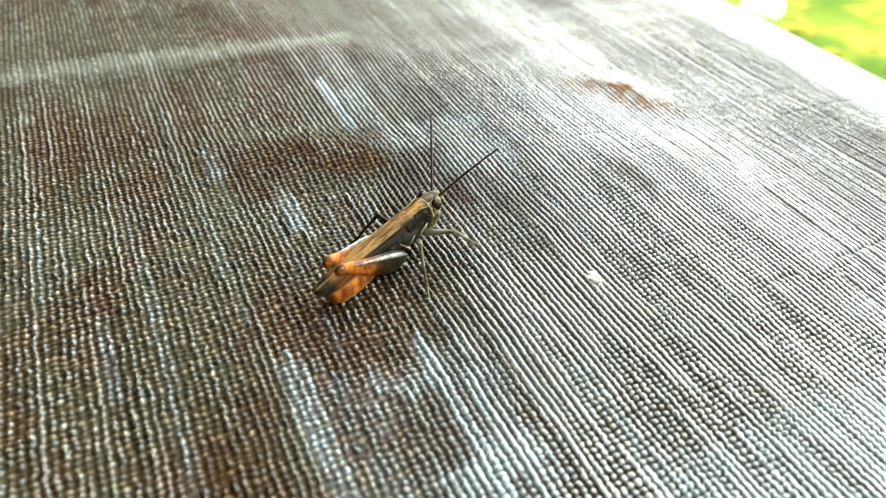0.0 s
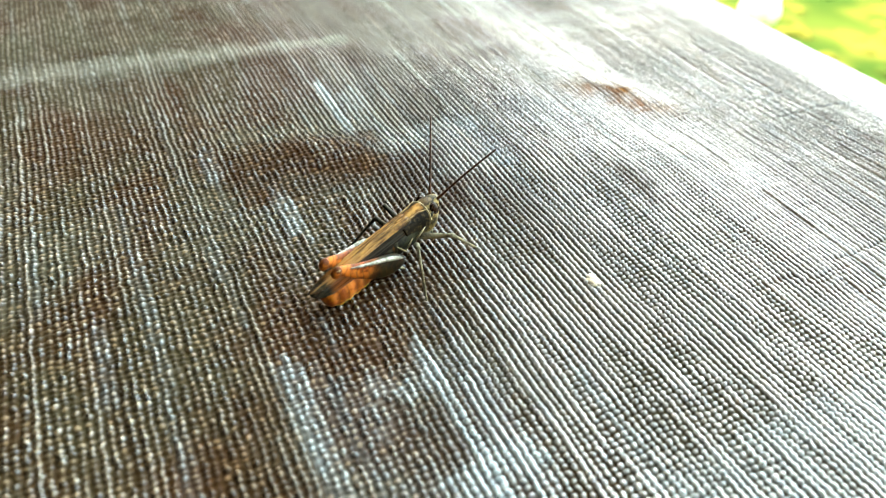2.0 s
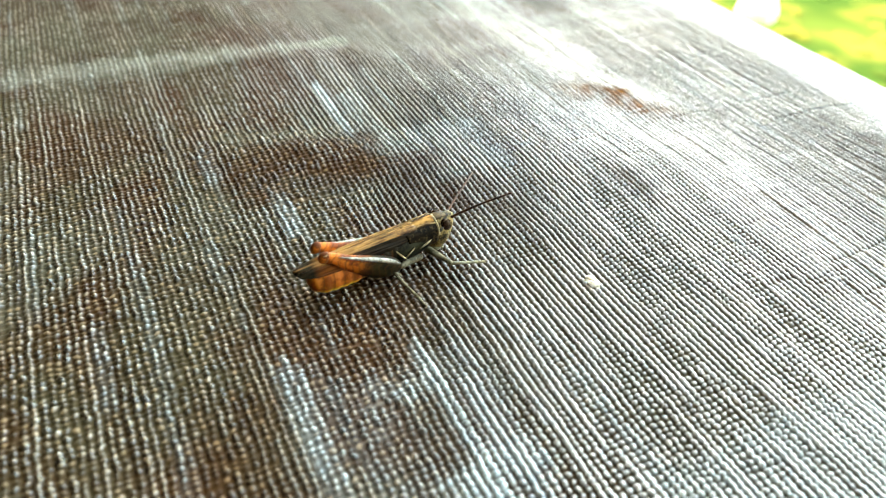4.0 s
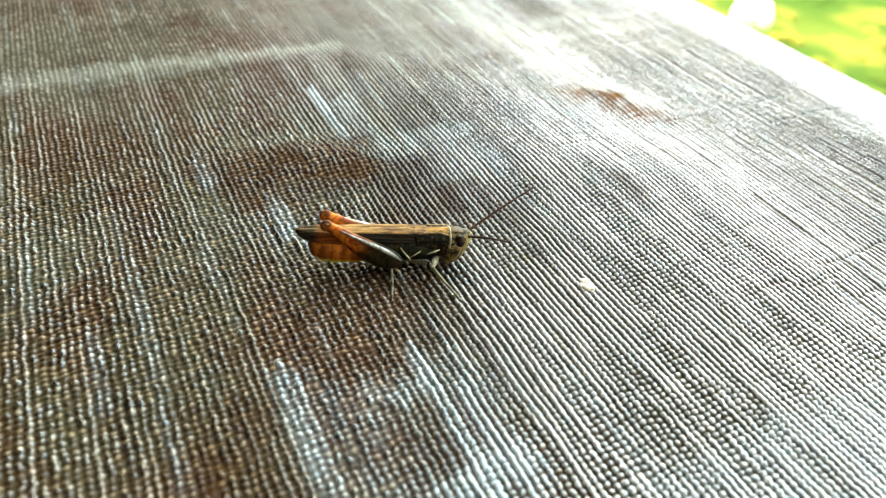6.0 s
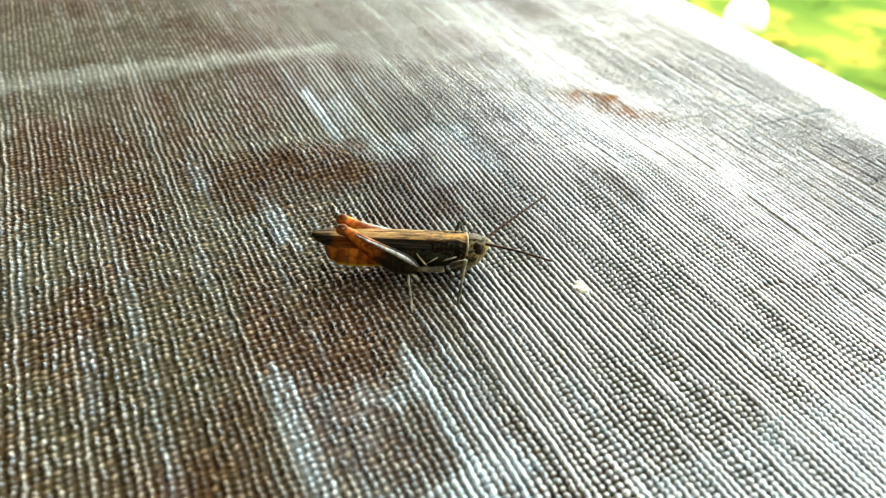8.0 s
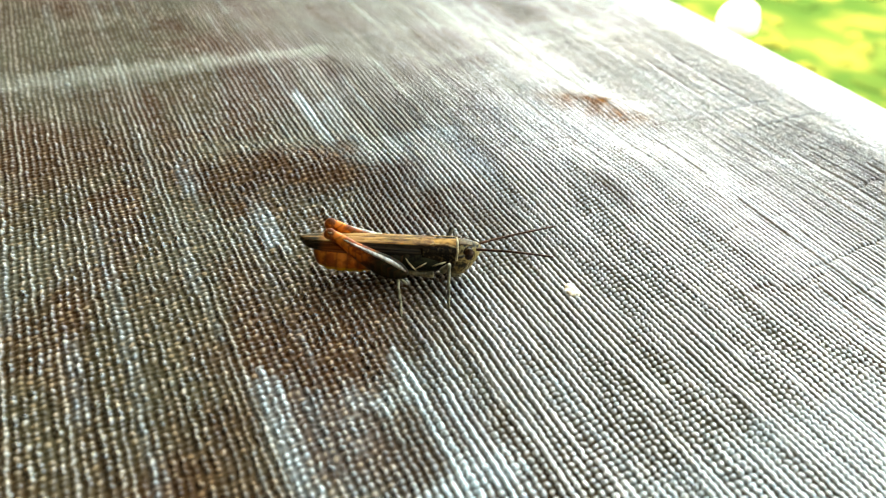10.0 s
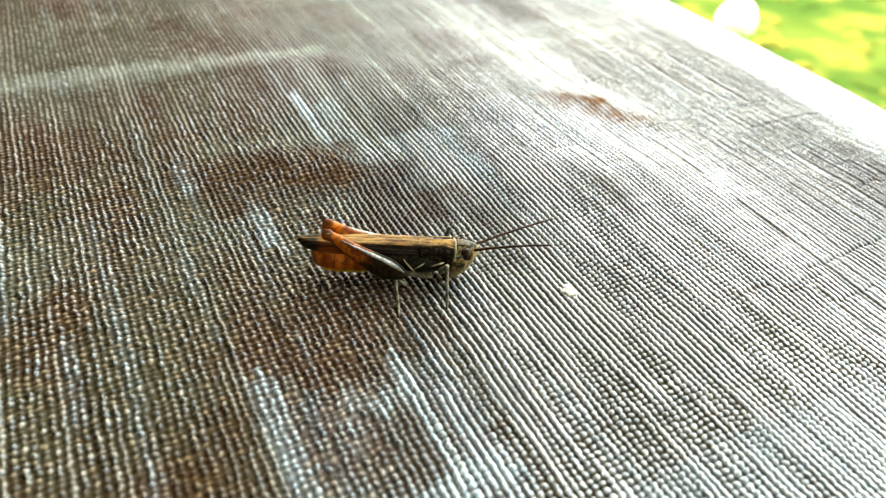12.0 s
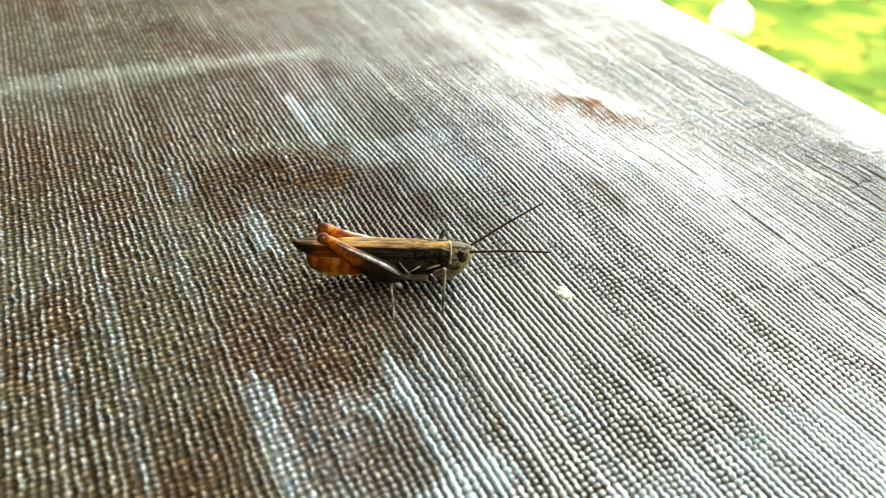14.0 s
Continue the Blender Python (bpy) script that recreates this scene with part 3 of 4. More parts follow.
# ---- lawn beyond the table ----
def build_grass():
    """Low green cushions of clover over the lawn beside the added porch, and round tufts among them painted brighter as
    if sunlit.
    """
    rng = random.Random(4)
    verts, faces, skins = [], [], []

    def clump(cx, cy, rad, high, skin):
        base = len(verts)
        verts.append((cx, cy, high))
        for ring in range(1, 6):
            for a in range(12):
                w = 1 + 0.16 * noise.noise(Vector((cx * 9 + math.cos(a * 0.5236), cy * 9 + math.sin(a * 0.5236), ring)))
                t = ring / 5 * 1.62
                verts.append((cx + rad * math.sin(t) * w * math.cos(a * 0.5236), cy + rad * math.sin(t) * w * math.sin(a * 0.5236), high * math.cos(t) * w))
        for a in range(12):
            b = (a + 1) % 12
            faces.append((base, base + 1 + a, base + 1 + b))
            skins.append(skin)
            for ring in range(4):
                o = base + 1 + ring * 12
                faces.append((o + a, o + 12 + a, o + 12 + b, o + b))
                skins.append(skin)

    for k in range(800):
        clump(rng.uniform(1.1, 4.6), rng.uniform(-0.4, 4.2), rng.uniform(0.025, 0.06), rng.uniform(0.004, 0.010), 0)
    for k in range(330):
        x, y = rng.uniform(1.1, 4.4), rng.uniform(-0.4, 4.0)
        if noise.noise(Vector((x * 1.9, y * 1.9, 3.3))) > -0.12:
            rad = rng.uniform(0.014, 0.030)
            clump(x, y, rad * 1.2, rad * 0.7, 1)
    me = bpy.data.meshes.new("grass")
    me.from_pydata(verts, [], faces)
    me.polygons.foreach_set("use_smooth", [True] * len(me.polygons))
    me.polygons.foreach_set("material_index", skins)
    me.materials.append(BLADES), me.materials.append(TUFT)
    tagged(new("grass", me), "bright green cushions of clover with yellow tufts, sunlight painted into their colour", "grass", kind="stuff")


def build_bloom():
    """A round white flower head of many florets on a stem with leaves."""
    rng = random.Random(8)
    plant = tagged(new("flower"), "round white flower head standing in the sunlit lawn", "flower")
    part("stem", limb([(0, 0, 0, 3), (8, 4, 110, 2.6), (0, 0, 237, 2.4)], 8), STEM, plant)
    bm = bmesh.new()
    for k in range(110):
        z = 1 - (k + 0.5) / 110
        a = k * 2.399963
        d = Vector((math.cos(a) * math.sqrt(1 - z * z), math.sin(a) * math.sqrt(1 - z * z), z))
        at = Vector((0, 0, 255)) + Vector((d.x, d.y, d.z * 1.25)) * 40 * rng.uniform(0.94, 1.06)
        m = Matrix.Translation(at) @ d.to_track_quat("Z", "Y").to_matrix().to_4x4() @ pose(0, 0, 0, 0, 0, rng.uniform(0, 90))
        mid = bm.verts.new(m @ Vector((0, 0, -1.5)))
        for q in range(4):
            tips = [bm.verts.new(m @ (pose(0, 0, 0, 0, 0, 90 * q) @ Vector(v))) for v in ((5, -6, 1), (13, -3.5, 1.5), (13, 3.5, 1.5), (5, 6, 1))]
            bm.faces.new((mid, *tips))
    dome = loft(smooth_rows([(0, 0, 0, 14, 14), (8, 0, 0, 13, 13), (15, 0, 0, 10, 10), (20, 0, 0, 5, 5), (22, 0, 0, 1, 1)], 4), 20)
    bmesh.ops.transform(dome, matrix=Matrix.Translation((0, 0, 254)) @ pose(0, 0, 0, 0, -90, 0), verts=dome.verts)
    cap = bpy.data.meshes.new("dome")
    dome.to_mesh(cap), dome.free()
    bm.from_mesh(cap)
    bpy.data.meshes.remove(cap)
    part("bloom", bm, PETAL, plant)
    for side in (-1, 1):
        rows = [[(side * (6 + 60 * t), 22 * math.sin(math.pi * min(1, t * 1.05)) * u, 70 + 50 * t - 45 * t * t + 5 * abs(u)) for u in (-1, -0.5, 0, 0.5, 1)] for t in (0, 0.2, 0.4, 0.6, 0.8, 0.95)]
        part("leaf", sheet(rows, 0.6), STEM, plant)
    return plant


build_grass()
bloom = build_bloom()
bloom.matrix_basis = pose(1.351, 1.000, 0)


# ---- crumb ----
def build_crumb():
    rng = random.Random(3)
    bm = bmesh.new()
    for k in range(7):
        c = (rng.uniform(-0.5, 0.5), rng.uniform(-0.5, 0.5), rng.uniform(0.25, 0.75))
        bmesh.ops.create_icosphere(bm, subdivisions=2, radius=rng.uniform(0.25, 0.48), matrix=Matrix.Translation(c))
    for v in bm.verts:
        v.co *= 1 + 0.16 * noise.noise(v.co * 4.1)
        v.co = Vector((v.co.x * 1.2, v.co.y * 1.2, v.co.z * 0.6))
    ob = part("bread_crumb", bm, CRUMB)
    ob.location = (0.0160, -0.0086, Z0 + 0.0001)
    tagged(ob, "small pale crumb of bread on the tablecloth", "crumb")


build_crumb()


# ---- grasshopper: x forwards, z up, millimetres ----
COXA = {"fore": (5.2, 1.15, 2.6), "middle": (4.2, 1.25, 2.1)}
FEMUR_L = {"fore": 3.1, "middle": 3.5}
TIBIA_L = {"fore": 4.4, "middle": 5.2}
HEAD_AT = (6.1, 0, 4.1)
FEELER_AT = {"left": (8.35, 0.42, 5.0), "right": (8.35, -0.42, 5.0)}


def wing_rows(side, lateral):
    """Points of one folded forewing: its flat back, or its steep flank."""
    rows = []
    for k in range(29):
        t = k / 28
        x = 4.0 - 12.9 * t
        end = math.sqrt(max(0.0, 1 - max(0.0, (t - 0.78) / 0.22) ** 2))
        top = 5.5 - 0.1 * t - 0.5 * t * t
        wide = (0.76 - 0.14 * t) * (0.10 + 0.90 * end)
        deep = (1.9 - 1.15 * t) * (0.12 + 0.88 * end)
        row = []
        for j in range(9):
            s = j / 8
            if lateral:
                row.append((x, side * (wide + 0.38 * math.sin(s * 1.5) * (0.4 + 0.6 * end)), top - 0.14 - deep * s))
            else:
                row.append((x, side * (wide + 0.05) * s, top + 0.04 - 0.16 * s * s))
        rows.append(row)
    return rows


def build_hopper():
    hopper = tagged(new("grasshopper"), "small brown grasshopper with orange hind body standing on the tablecloth", "grasshopper")
    rows = smooth_rows([(-7.6, 0, 3.3, 0.30, 0.35), (-7.1, 0, 3.05, 0.9, 1.15), (-5.8, 0, 2.85, 1.25, 1.6), (-3, 0, 2.85, 1.32, 1.62), (0, 0, 3.3, 1.25, 1.45), (2, 0, 3.5, 1.25, 1.5)], 10)
    rows = [(x, y, z, w * (1 + 0.035 * math.sin(x * 5.97)), h * (1 + 0.035 * math.sin(x * 5.97))) for x, y, z, w, h in rows]
    part("abdomen", loft(rows, 24), ABDOMEN, hopper, "orange-red abdomen with yellow underside")
    part("thorax", loft(smooth_rows([(0.6, 0, 3.3, 1.1, 1.3), (2.2, 0, 3.3, 1.38, 1.55), (4.2, 0, 3.4, 1.36, 1.6), (5.6, 0, 3.7, 1.2, 1.45), (6.3, 0, 3.9, 1.05, 1.25)], 6), 24), THORAX, hopper)
    # saddle-shaped shield over the thorax
    shield = []
    for k in range(17):
        t = k / 16
        x = 3.0 + 3.3 * t
        w, h = 1.20 + 0.18 * t, 1.60 + 0.04 * t
        row = []
        for j in range(25):
            a = radians(-38 + 256 * j / 24)
            c, s = math.cos(a), math.sin(a)
            keel = 0.10 * math.exp(-((j - 12) / 0.9) ** 2) + 0.08 * math.exp(-((abs(j - 12) - 5) / 0.9) ** 2)
            row.append((x - (0.5 * max(0, s) if t < 0.2 else 0) * (0.2 - t) * 5, (w + keel) * c, 3.85 + 0.1 * t + (h + keel) * s * (1 if s > 0 else 1.0)))
        shield.append(row)
    pronotum = part("pronotum", sheet(shield, 0.08), PRONOTUM, hopper, "brown saddle-shaped shield with raised keels")
    for side in (-1, 1):
        part("keel_line", limb([(3.0, side * 0.85, 5.34, 0.02), (4.0, side * 0.62, 5.50, 0.07), (5.2, side * 0.66, 5.53, 0.07), (6.3, side * 0.95, 5.42, 0.03)], 8), TAN, pronotum, "tan line along the shield")
        part("side_mark", limb([(1.3, side * 1.32, 4.0, 0.03), (1.7, side * 1.44, 3.5, 0.09), (2.2, side * 1.46, 2.95, 0.08), (2.6, side * 1.38, 2.5, 0.03)], 8), PALE, pronotum, "pale slanting mark on the flank")
        part("side_mark", limb([(2.4, side * 1.40, 2.8, 0.04), (2.9, side * 1.48, 3.3, 0.07), (3.4, side * 1.46, 3.75, 0.04)], 8), PALE, pronotum, "pale slanting mark on the flank")
        part("side_mark", limb([(4.0, side * 1.48, 3.35, 0.04), (4.4, side * 1.52, 3.6, 0.09), (4.9, side * 1.52, 3.85, 0.10), (5.3, side * 1.46, 4.0, 0.04)], 8), PALE, pronotum, "pale slanting mark on the flank")
        part("forewing", sheet(wing_rows(side, True), 0.05), WING_SIDE, hopper, "dark brown flank of the folded forewing")
        part("forewing_back", sheet(wing_rows(side, False), 0.05), WING_BACK, hopper, "tan back of the folded forewing")
    part("collar", limb([(6.3, 1.40 * math.cos(radians(a)), 3.92 + 1.66 * math.sin(radians(a)), 0.12) for a in range(10, 171, 10)], 8), PALE, hopper, "pale front rim of the shield")
    # head
    head = part("head", loft(smooth_rows([(-0.3, 0, -0.3, 1.0, 1.35), (0.3, 0, -0.5, 1.26, 1.9), (1.1, 0, -0.55, 1.3, 2.05), (1.8, 0, -0.3, 1.08, 1.78), (2.35, 0, 0.15, 0.7, 1.2), (2.7, 0, 0.55, 0.32, 0.55)], 6), 24), FACE, hopper, "olive head with a slanting face")
    head.location = Vector(HEAD_AT) * MM
    for side in (-1, 1):
        part("eye", ball((1.25, side * 0.95, 0.72), (0.55, 0.42, 0.72), turn=pose(0, 0, 0, side * 12, -22, 0)), EYE, head, "oval brown compound eye")
        part("eye_rim", limb([(1.25 + 0.62 * math.cos(radians(a)) - 0.25 * math.sin(radians(a)), side * 1.12, 0.72 + 0.74 * math.sin(radians(a)) + 0.12 * math.cos(radians(a)), 0.04) for a in range(-150, 151, 30)], 6), CROWN, head, "brown rim round the eye")
        part("cheek_line", limb([(1.55, side * 1.14, -0.1, 0.03), (1.4, side * 1.22, -0.75, 0.09), (1.1, side * 1.2, -1.4, 0.04)], 8), PALE, head, "pale line under the eye")
        part("palp", limb([(0.9, side * 0.5, -2.3, 0.16), (1.4, side * 0.6, -2.6, 0.14), (1.3, side * 0.62, -2.9, 0.09)], 8), SHANK, head)
        part("eye_stripe", limb([(1.0, side * 1.12, 0.75, 0.05), (0.5, side * 1.22, 0.45, 0.2), (-0.1, side * 1.06, 0.3, 0.14)], 8), SHANK_DARK, head, "dark stripe behind the eye")
        part("cheek_line", limb([(1.95, side * 0.82, 0.15, 0.04), (2.05, side * 0.78, -0.5, 0.08), (1.85, side * 0.80, -1.2, 0.04)], 8), PALE, head, "pale keel down the face")
    part("mouth", ball((0.7, 0, -2.35), (0.75, 0.85, 0.55)), SHANK, head, "pale mouthparts")
    part("crown", loft(smooth_rows([(-0.2, 0, 1.22, 0.5, 0.12), (0.8, 0, 1.46, 0.55, 0.12), (1.8, 0, 1.28, 0.42, 0.12), (2.5, 0, 0.98, 0.2, 0.1)], 5), 12), CROWN, head, "brown top of the head")
    # hind legs, folded
    for side in (-1, 1):
        root, knee = Vector((1.6, side * 1.6, 2.2)), Vector((-6.15, side * 0.80, 5.95))
        way = knee - root
        turn = way.to_track_quat("X", "Z").to_matrix().to_4x4()
        thigh = part("hind_femur", loft(smooth_rows([(0, 0, -0.1, 0.35, 0.5), (0.9, 0, -0.2, 0.58, 1.05), (2.2, 0, -0.30, 0.62, 1.30), (4.2, 0, -0.32, 0.50, 1.12), (6.0, 0, -0.18, 0.40, 0.82), (7.5, 0, 0.06, 0.36, 0.60), (way.length, 0, 0.05, 0.34, 0.56)], 6), 18), FEMUR, hopper, "thick banded hind femur turning orange at the knee")
        thigh.matrix_basis = Matrix.Translation(root * MM) @ turn
        part("stripe", limb([(0.4, side * -0.34, 0.52, 0.05), (1.2, side * -0.44, 0.72, 0.20), (2.2, side * -0.46, 0.80, 0.23), (3.4, side * -0.40, 0.72, 0.21), (4.8, side * -0.32, 0.56, 0.17), (6.0, side * -0.28, 0.46, 0.12), (7.6, side * -0.24, 0.40, 0.04)], 8), STRIPE, thigh, "white stripe along the femur")
        part("knee", ball((way.length, 0, 0.05), (0.60, 0.42, 0.64)), KNEE, thigh, "rounded reddish knee")
        part("knee_pad", ball((way.length + 0.12, side * -0.05, 0.36), (0.40, 0.30, 0.2), turn=pose(0, 0, 0, 0, 25, 0)), PALE, thigh, "cream pad over the knee")
        back = turn.to_3x3().inverted()
        foot = back @ (Vector((0.6, side * 1.5, 1.95)) - root)
        start = Vector((way.length, 0, -0.2))
        shin = [start.lerp(foot, t) for t in (0, 0.12, 0.35, 0.6, 0.85, 1.0)]
        bm = limb([(*p, r) for p, r in zip(shin, (0.27, 0.24, 0.2, 0.18, 0.18, 0.2))], 10)
        for k in range(9):
            for out in (-1, 1):
                at = start.lerp(foot, 0.2 + 0.085 * k)
                tip = at + Vector((-0.32, 0.26 * out, -0.42))
                limb([(*at, 0.07), (*at.lerp(tip, 0.5), 0.05), (*tip, 0.012)], 5, bm)
        part("hind_tibia", bm, TIBIA_RED, thigh, "slim orange-red tibia with two rows of spines")
        toe = back @ (Vector((1.8, side * 1.7, 0.95)) - root)
        part("hind_foot", limb([(*foot.lerp(toe, t), r) for t, r in ((0, 0.17), (0.3, 0.2), (0.5, 0.13), (0.8, 0.17), (1, 0.07))], 8), SHANK, thigh)
    # fore and middle legs
    legs = {}
    for kind in ("fore", "middle"):
        for side, where in ((1, "left"), (-1, "right")):
            lf, lt = FEMUR_L[kind], TIBIA_L[kind]
            skin = SHANK_DARK if where == "left" else SHANK
            leg = part(kind + "_leg", limb([(-0.2, 0, 0, 0.3), (0.2, 0, 0, 0.36), (lf * 0.5, 0, 0, 0.30), (lf * 0.85, 0, 0, 0.22), (lf, 0, 0, 0.25), (lf + 0.15, 0, 0, 0.16)], 12), skin, hopper, "slender leg with its femur held out")
            shin = part("tibia", limb([(-0.1, 0, 0, 0.16), (0.2, 0, 0, 0.2), (lt * 0.4, 0, 0.05, 0.14), (lt * 0.74, 0, 0, 0.15)], 10), skin, leg)
            bm = limb([(lt * 0.72, 0, 0, 0.15), (lt * 0.82, 0, 0.05, 0.16), (lt * 0.88, 0, 0.05, 0.11), (lt * 0.97, 0.02, 0.04, 0.15), (lt, 0.05, 0.04, 0.06)], 8)
            for s in (-1, 1):
                limb([(lt * 0.98, 0, 0.05, 0.06), (lt + 0.12, 0.15 * s, 0.08, 0.05), (lt + 0.2, 0.2 * s, -0.05, 0.02)], 5, bm)
            bmesh.ops.scale(bm, vec=(MM, MM, MM), verts=bm.verts)
            me = bpy.data.meshes.new("foot")
            bm.to_mesh(me), bm.free()
            # foot and shin are one rigid piece
            both = bmesh.new()
            both.from_mesh(shin.data), both.from_mesh(me)
            both.to_mesh(shin.data), both.free()
            shin.data.polygons.foreach_set("use_smooth", [True] * len(shin.data.polygons))
            bpy.data.meshes.remove(me)
            legs[kind, where] = (leg, shin)
    feelers = {}
    for where, side in (("left", 1), ("right", -1)):
        rings = []
        for k in range(49):
            t = k / 48
            r = (0.145 - 0.06 * t) * (1 + 0.12 * math.cos(k * math.pi)) if k > 2 else 0.17
            rings.append((8.6 * t, 0, 0.12 * math.sin(math.pi * t), r))
        feelers[where] = part("antenna", limb(rings, 8), FEELER, hopper, "thin reddish brown antenna")
    return hopper, head, legs, feelers


HOPPER, HEAD, LEGS, FEELERS = build_hopper()


# ---- movement ----
# seconds, x, y in mm, heading and lift of the head in degrees
BODY = [
    (0, -3.55, 0.70, 25.0, 5.5),
    (1.5, -3.62, 0.70, 24.6, 5.2),
    (3, -3.72, 0.68, 24.0, 4.6),
    (3.2, -3.80, 0.84, 20.8, 3.7),
    (4.2, -3.50, 0.86, 6.0, -1.0),
    (5.3, -3.22, 0.87, -9.7, -5.7),
    (5.5, -2.40, 2.10, -14.0, -7.5),
    (5.7, -2.18, 2.26, -15.8, -8.0),
    (6, -1.64, 2.30, -15.8, -7.2),
    (6.5, -0.35, 1.34, -15.8, -7.2),
    (7, 0.05, 1.00, -16.2, -7.0),
    (7.5, 0.28, 1.12, -18.0, -6.2),
    (8, 0.29, 1.05, -20.3, -5.7),
    (10.5, 0.13, 0.80, -22.8, -4.2),
    (12.5, 0.18, 0.80, -22.3, -4.4),
    (14, 0.20, 0.73, -21.2, -4.8),
]
# seconds, turn and lift of the head on the body
HEAD_TURN = [(0, 0, 0), (7.4, 0, 0), (7.8, 5, -5), (10.3, 6, -5), (14, 6, -5)]
# seconds and direction of each antenna on the body: heading, lift
FEELER_TURN = {
    "left": [
        (0, 40.1, 37.6),
        (1.5, 39.6, 36.9),
        (3, 38.3, 38.8),
        (3.2, 37.9, 25.3),
        (5.3, 10.9, -10.7),
        (5.5, -66.0, 19.8),
        (5.7, -23.5, 11.6),
        (5.8, -15.8, 21.3),
        (6, 19.0, 30.5),
        (6.2, 45.1, 39.7),
        (6.5, 54.5, 46.9),
        (6.8, 47.4, 60.6),
        (7, 46.1, 60.5),
        (7.2, 29.3, 49.1),
        (7.4, 11.0, 11.6),
        (7.5, 6.4, 22.0),
        (7.6, -0.7, 36.6),
        (7.8, 24.0, 23.4),
        (8, 32.7, 20.1),
        (8.2, 33.9, 20.9),
        (10.3, 8.4, 11.2),
        (10.5, 7.0, 10.8),
        (10.8, 1.5, 6.2),
        (11, 1.0, -0.8),
        (11.4, -0.9, 15.3),
        (11.8, 8.7, 21.9),
        (12, 12.5, 17.9),
        (12.5, 14.3, 21.2),
        (13, 6.8, 18.4),
        (13.4, 5.6, 37.5),
        (14, 6.8, 39.0),
    ],
    "right": [
        (0, -55.6, 48.1),
        (1.5, -53.7, 47.8),
        (3, -49.3, 50.6),
        (3.2, -62.7, 51.0),
        (5.3, -71.2, 26.5),
        (5.5, -69.6, 21.9),
        (5.7, -87.7, 30.9),
        (6, -79.1, 34.4),
        (6.2, -75.1, 36.4),
        (6.5, -59.6, 39.5),
        (6.8, -73.4, 40.6),
        (7, -77.9, 40.9),
        (7.5, -73.9, 34.1),
        (8, -57.9, 25.4),
        (8.2, -56.8, 25.5),
        (10.3, -38.8, 27.3),
        (10.5, -36.7, 28.2),
        (10.8, -32.0, 27.9),
        (11, -35.3, 25.6),
        (11.4, -31.8, 26.5),
        (11.8, -34.3, 29.8),
        (12, -37.4, 32.8),
        (12.5, -47.0, 36.0),
        (13, -30.9, 27.3),
        (13.4, -44.8, 31.7),
        (14, -34.4, 27.3),
    ],
}
# where each foot stands: seconds, x, y, height in mm
FEET = {
    ("middle", "right"): [(0, -0.8, -4.7, 0), (3.2, -0.8, -4.7, 0), (4.2, -0.8, -5.4, 0), (5.3, -0.8, -5.6, 0), (5.6, -0.8, -5.6, 0), (5.7, -3.1, -2.3, 0.3), (6.0, -2.9, -2.6, 0), (6.5, -1.9, -1.6, 0.4), (6.8, -1.2, -4.9, 0), (14, -1.3, -5.0, 0)],
    ("fore", "right"): [(0, 7.6, 0.5, 0), (3.2, 7.6, 0.5, 0), (4.2, 7.0, -2.0, 0.6), (5.3, 6.0, -1.6, 0.5), (5.5, 4.0, -5.0, 0.3), (5.7, 3.2, -5.6, 0), (14, 3.3, -6.2, 0)],
    ("middle", "left"): [(0, -4.8, 5.6, 0), (3.2, -4.8, 5.6, 0), (5.3, 0.5, 6.5, 0), (6.0, 1.2, 7.2, 0), (14, 2.8, 6.4, 0)],
    ("fore", "left"): [(0, 1.7, 5.9, 0), (3.2, 1.7, 5.9, 0), (5.3, 5.1, 4.5, 0), (6.0, 7.0, 5.0, 0), (6.8, 8.8, 3.0, 0), (14, 9.1, 2.6, 0)],
}


def between(rows, t):
    """Values at a time between rows."""
    if t <= rows[0][0]:
        return rows[0][1:]
    for a, b in zip(rows, rows[1:]):
        if t <= b[0]:
            w = (t - a[0]) / (b[0] - a[0])
            return tuple(p + (q - p) * w for p, q in zip(a[1:], b[1:]))
    return rows[-1][1:]


def stance(x, y, heading, lift):
    """The pose of the body over the cloth."""
    return pose(x * MM, y * MM, Z0 + 3.0 * MM, 0, 0, heading) @ pose(0, 0, 0, 0, -lift, 0) @ pose(0, 0, -3.45 * MM)


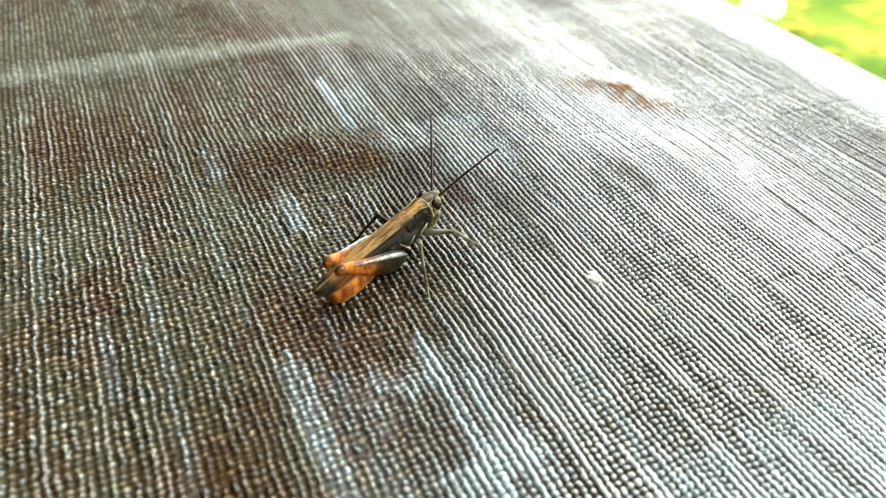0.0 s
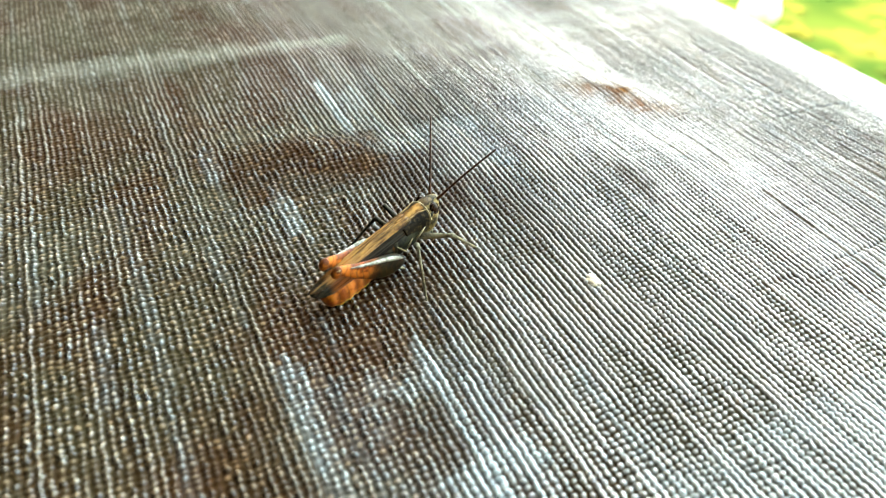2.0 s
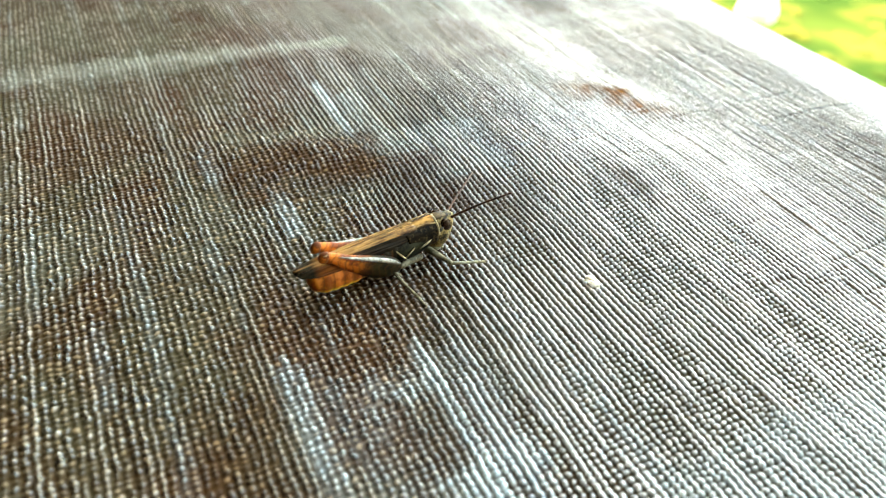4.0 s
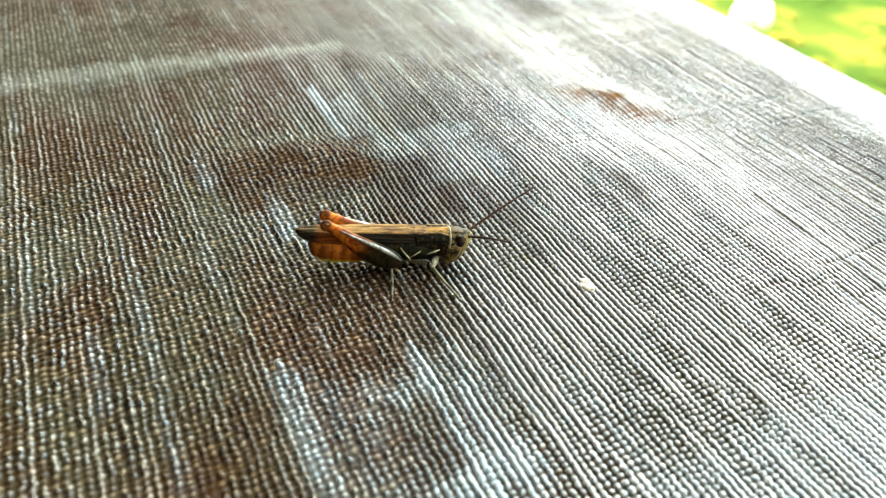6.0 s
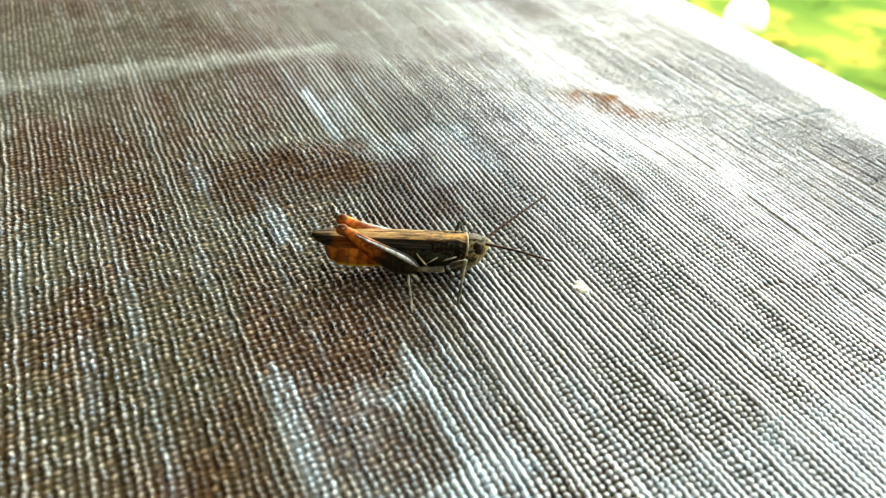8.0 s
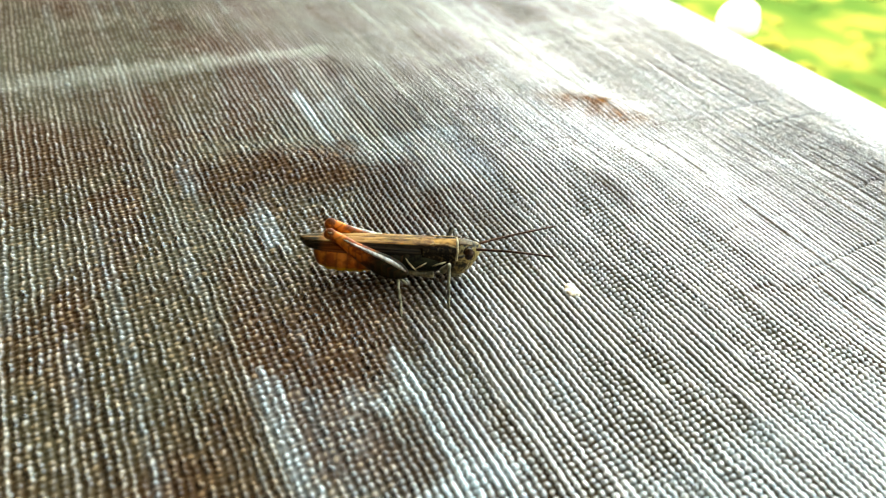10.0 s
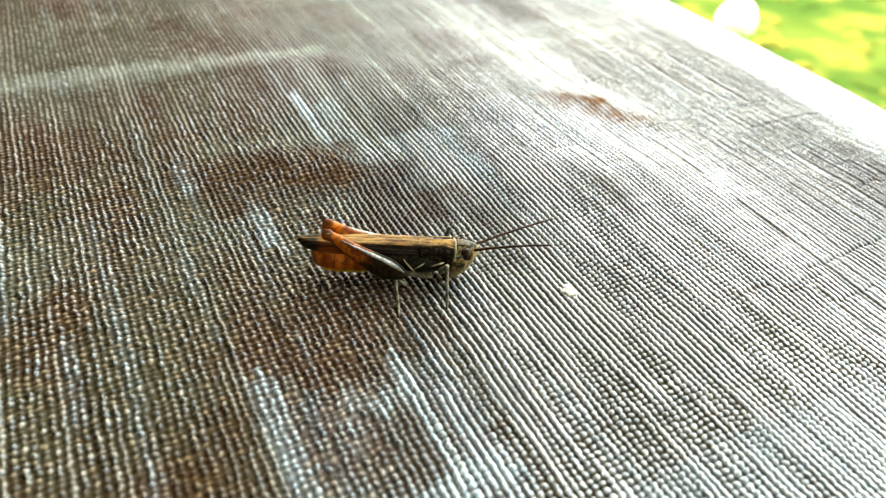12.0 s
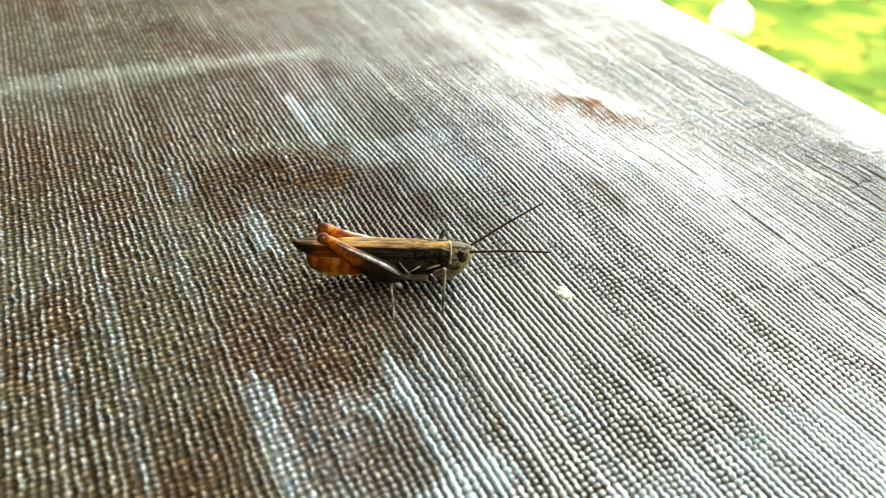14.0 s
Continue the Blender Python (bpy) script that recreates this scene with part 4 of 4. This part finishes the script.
def leg_pose(coxa, foot, lf, lt, pole):
    """Femur and shin turned so that the foot stands on its place."""
    d = foot - coxa
    reach = min(d.length, (lf + lt) * 0.985)
    d.normalize()
    along = (lf * lf - lt * lt + reach * reach) / (2 * reach)
    high = math.sqrt(max(lf * lf - along * along, 0))
    up = (pole - d * pole.dot(d)).normalized()
    knee = coxa + d * along + up * high
    x = (knee - coxa).normalized()
    y = d.cross(up).normalized() * -1
    z = x.cross(y)
    turn = Matrix((x, y, z)).transposed()
    w = turn.inverted() @ (coxa + d * reach - knee)
    return Matrix.Translation(coxa * MM) @ turn.to_4x4(), pose(lf * MM, 0, 0, 0, math.degrees(math.atan2(-w.z, w.x)), 0)


def motions():
    walk(HOPPER, [(t, stance(*r)) for t, *r in BODY])
    walk(HEAD, [(t, pose(*(v * MM for v in HEAD_AT), 0, -lift, turn)) for t, turn, lift in HEAD_TURN])
    for where, rows in FEELER_TURN.items():
        walk(FEELERS[where], [(t, pose(*(v * MM for v in FEELER_AT[where]), 0, -lift, turn)) for t, turn, lift in rows])
    for (kind, where), rows in FEET.items():
        side = 1 if where == "left" else -1
        leg, shin = LEGS[kind, where]
        cx, cy, cz = COXA[kind]
        coxa = Vector((cx, side * cy, cz))
        times = sorted({r[0] for r in BODY} | {r[0] for r in rows})
        poses = []
        for t in times:
            x, y, z = between(rows, t)
            foot = stance(*between(BODY, t)).inverted() @ Vector((x * MM, y * MM, Z0 + (z + 0.15) * MM)) * 1000
            pole = Vector((-0.3, -0.2, 1.0) if t < 4.2 else (-1.0, -0.35, -0.2)) if (kind, where) == ("middle", "right") else Vector((-0.7, 0.6, 0.55) if t < 4.2 else (-1.0, 0.3, -0.25)) if kind == "middle" else Vector((0.4, -0.7, 0.3) if side < 0 and t < 4.2 else (0.1, -1.0, 0.0) if side < 0 else (0.4, 0.7, -0.5) if t < 7.4 else (0.25, 0.5, 0.7))
            poses.append((t, *leg_pose(coxa, foot, FEMUR_L[kind], TIBIA_L[kind], pole)))
        walk(leg, [(t, m) for t, m, s in poses])
        walk(shin, [(t, s) for t, m, s in poses])


motions()
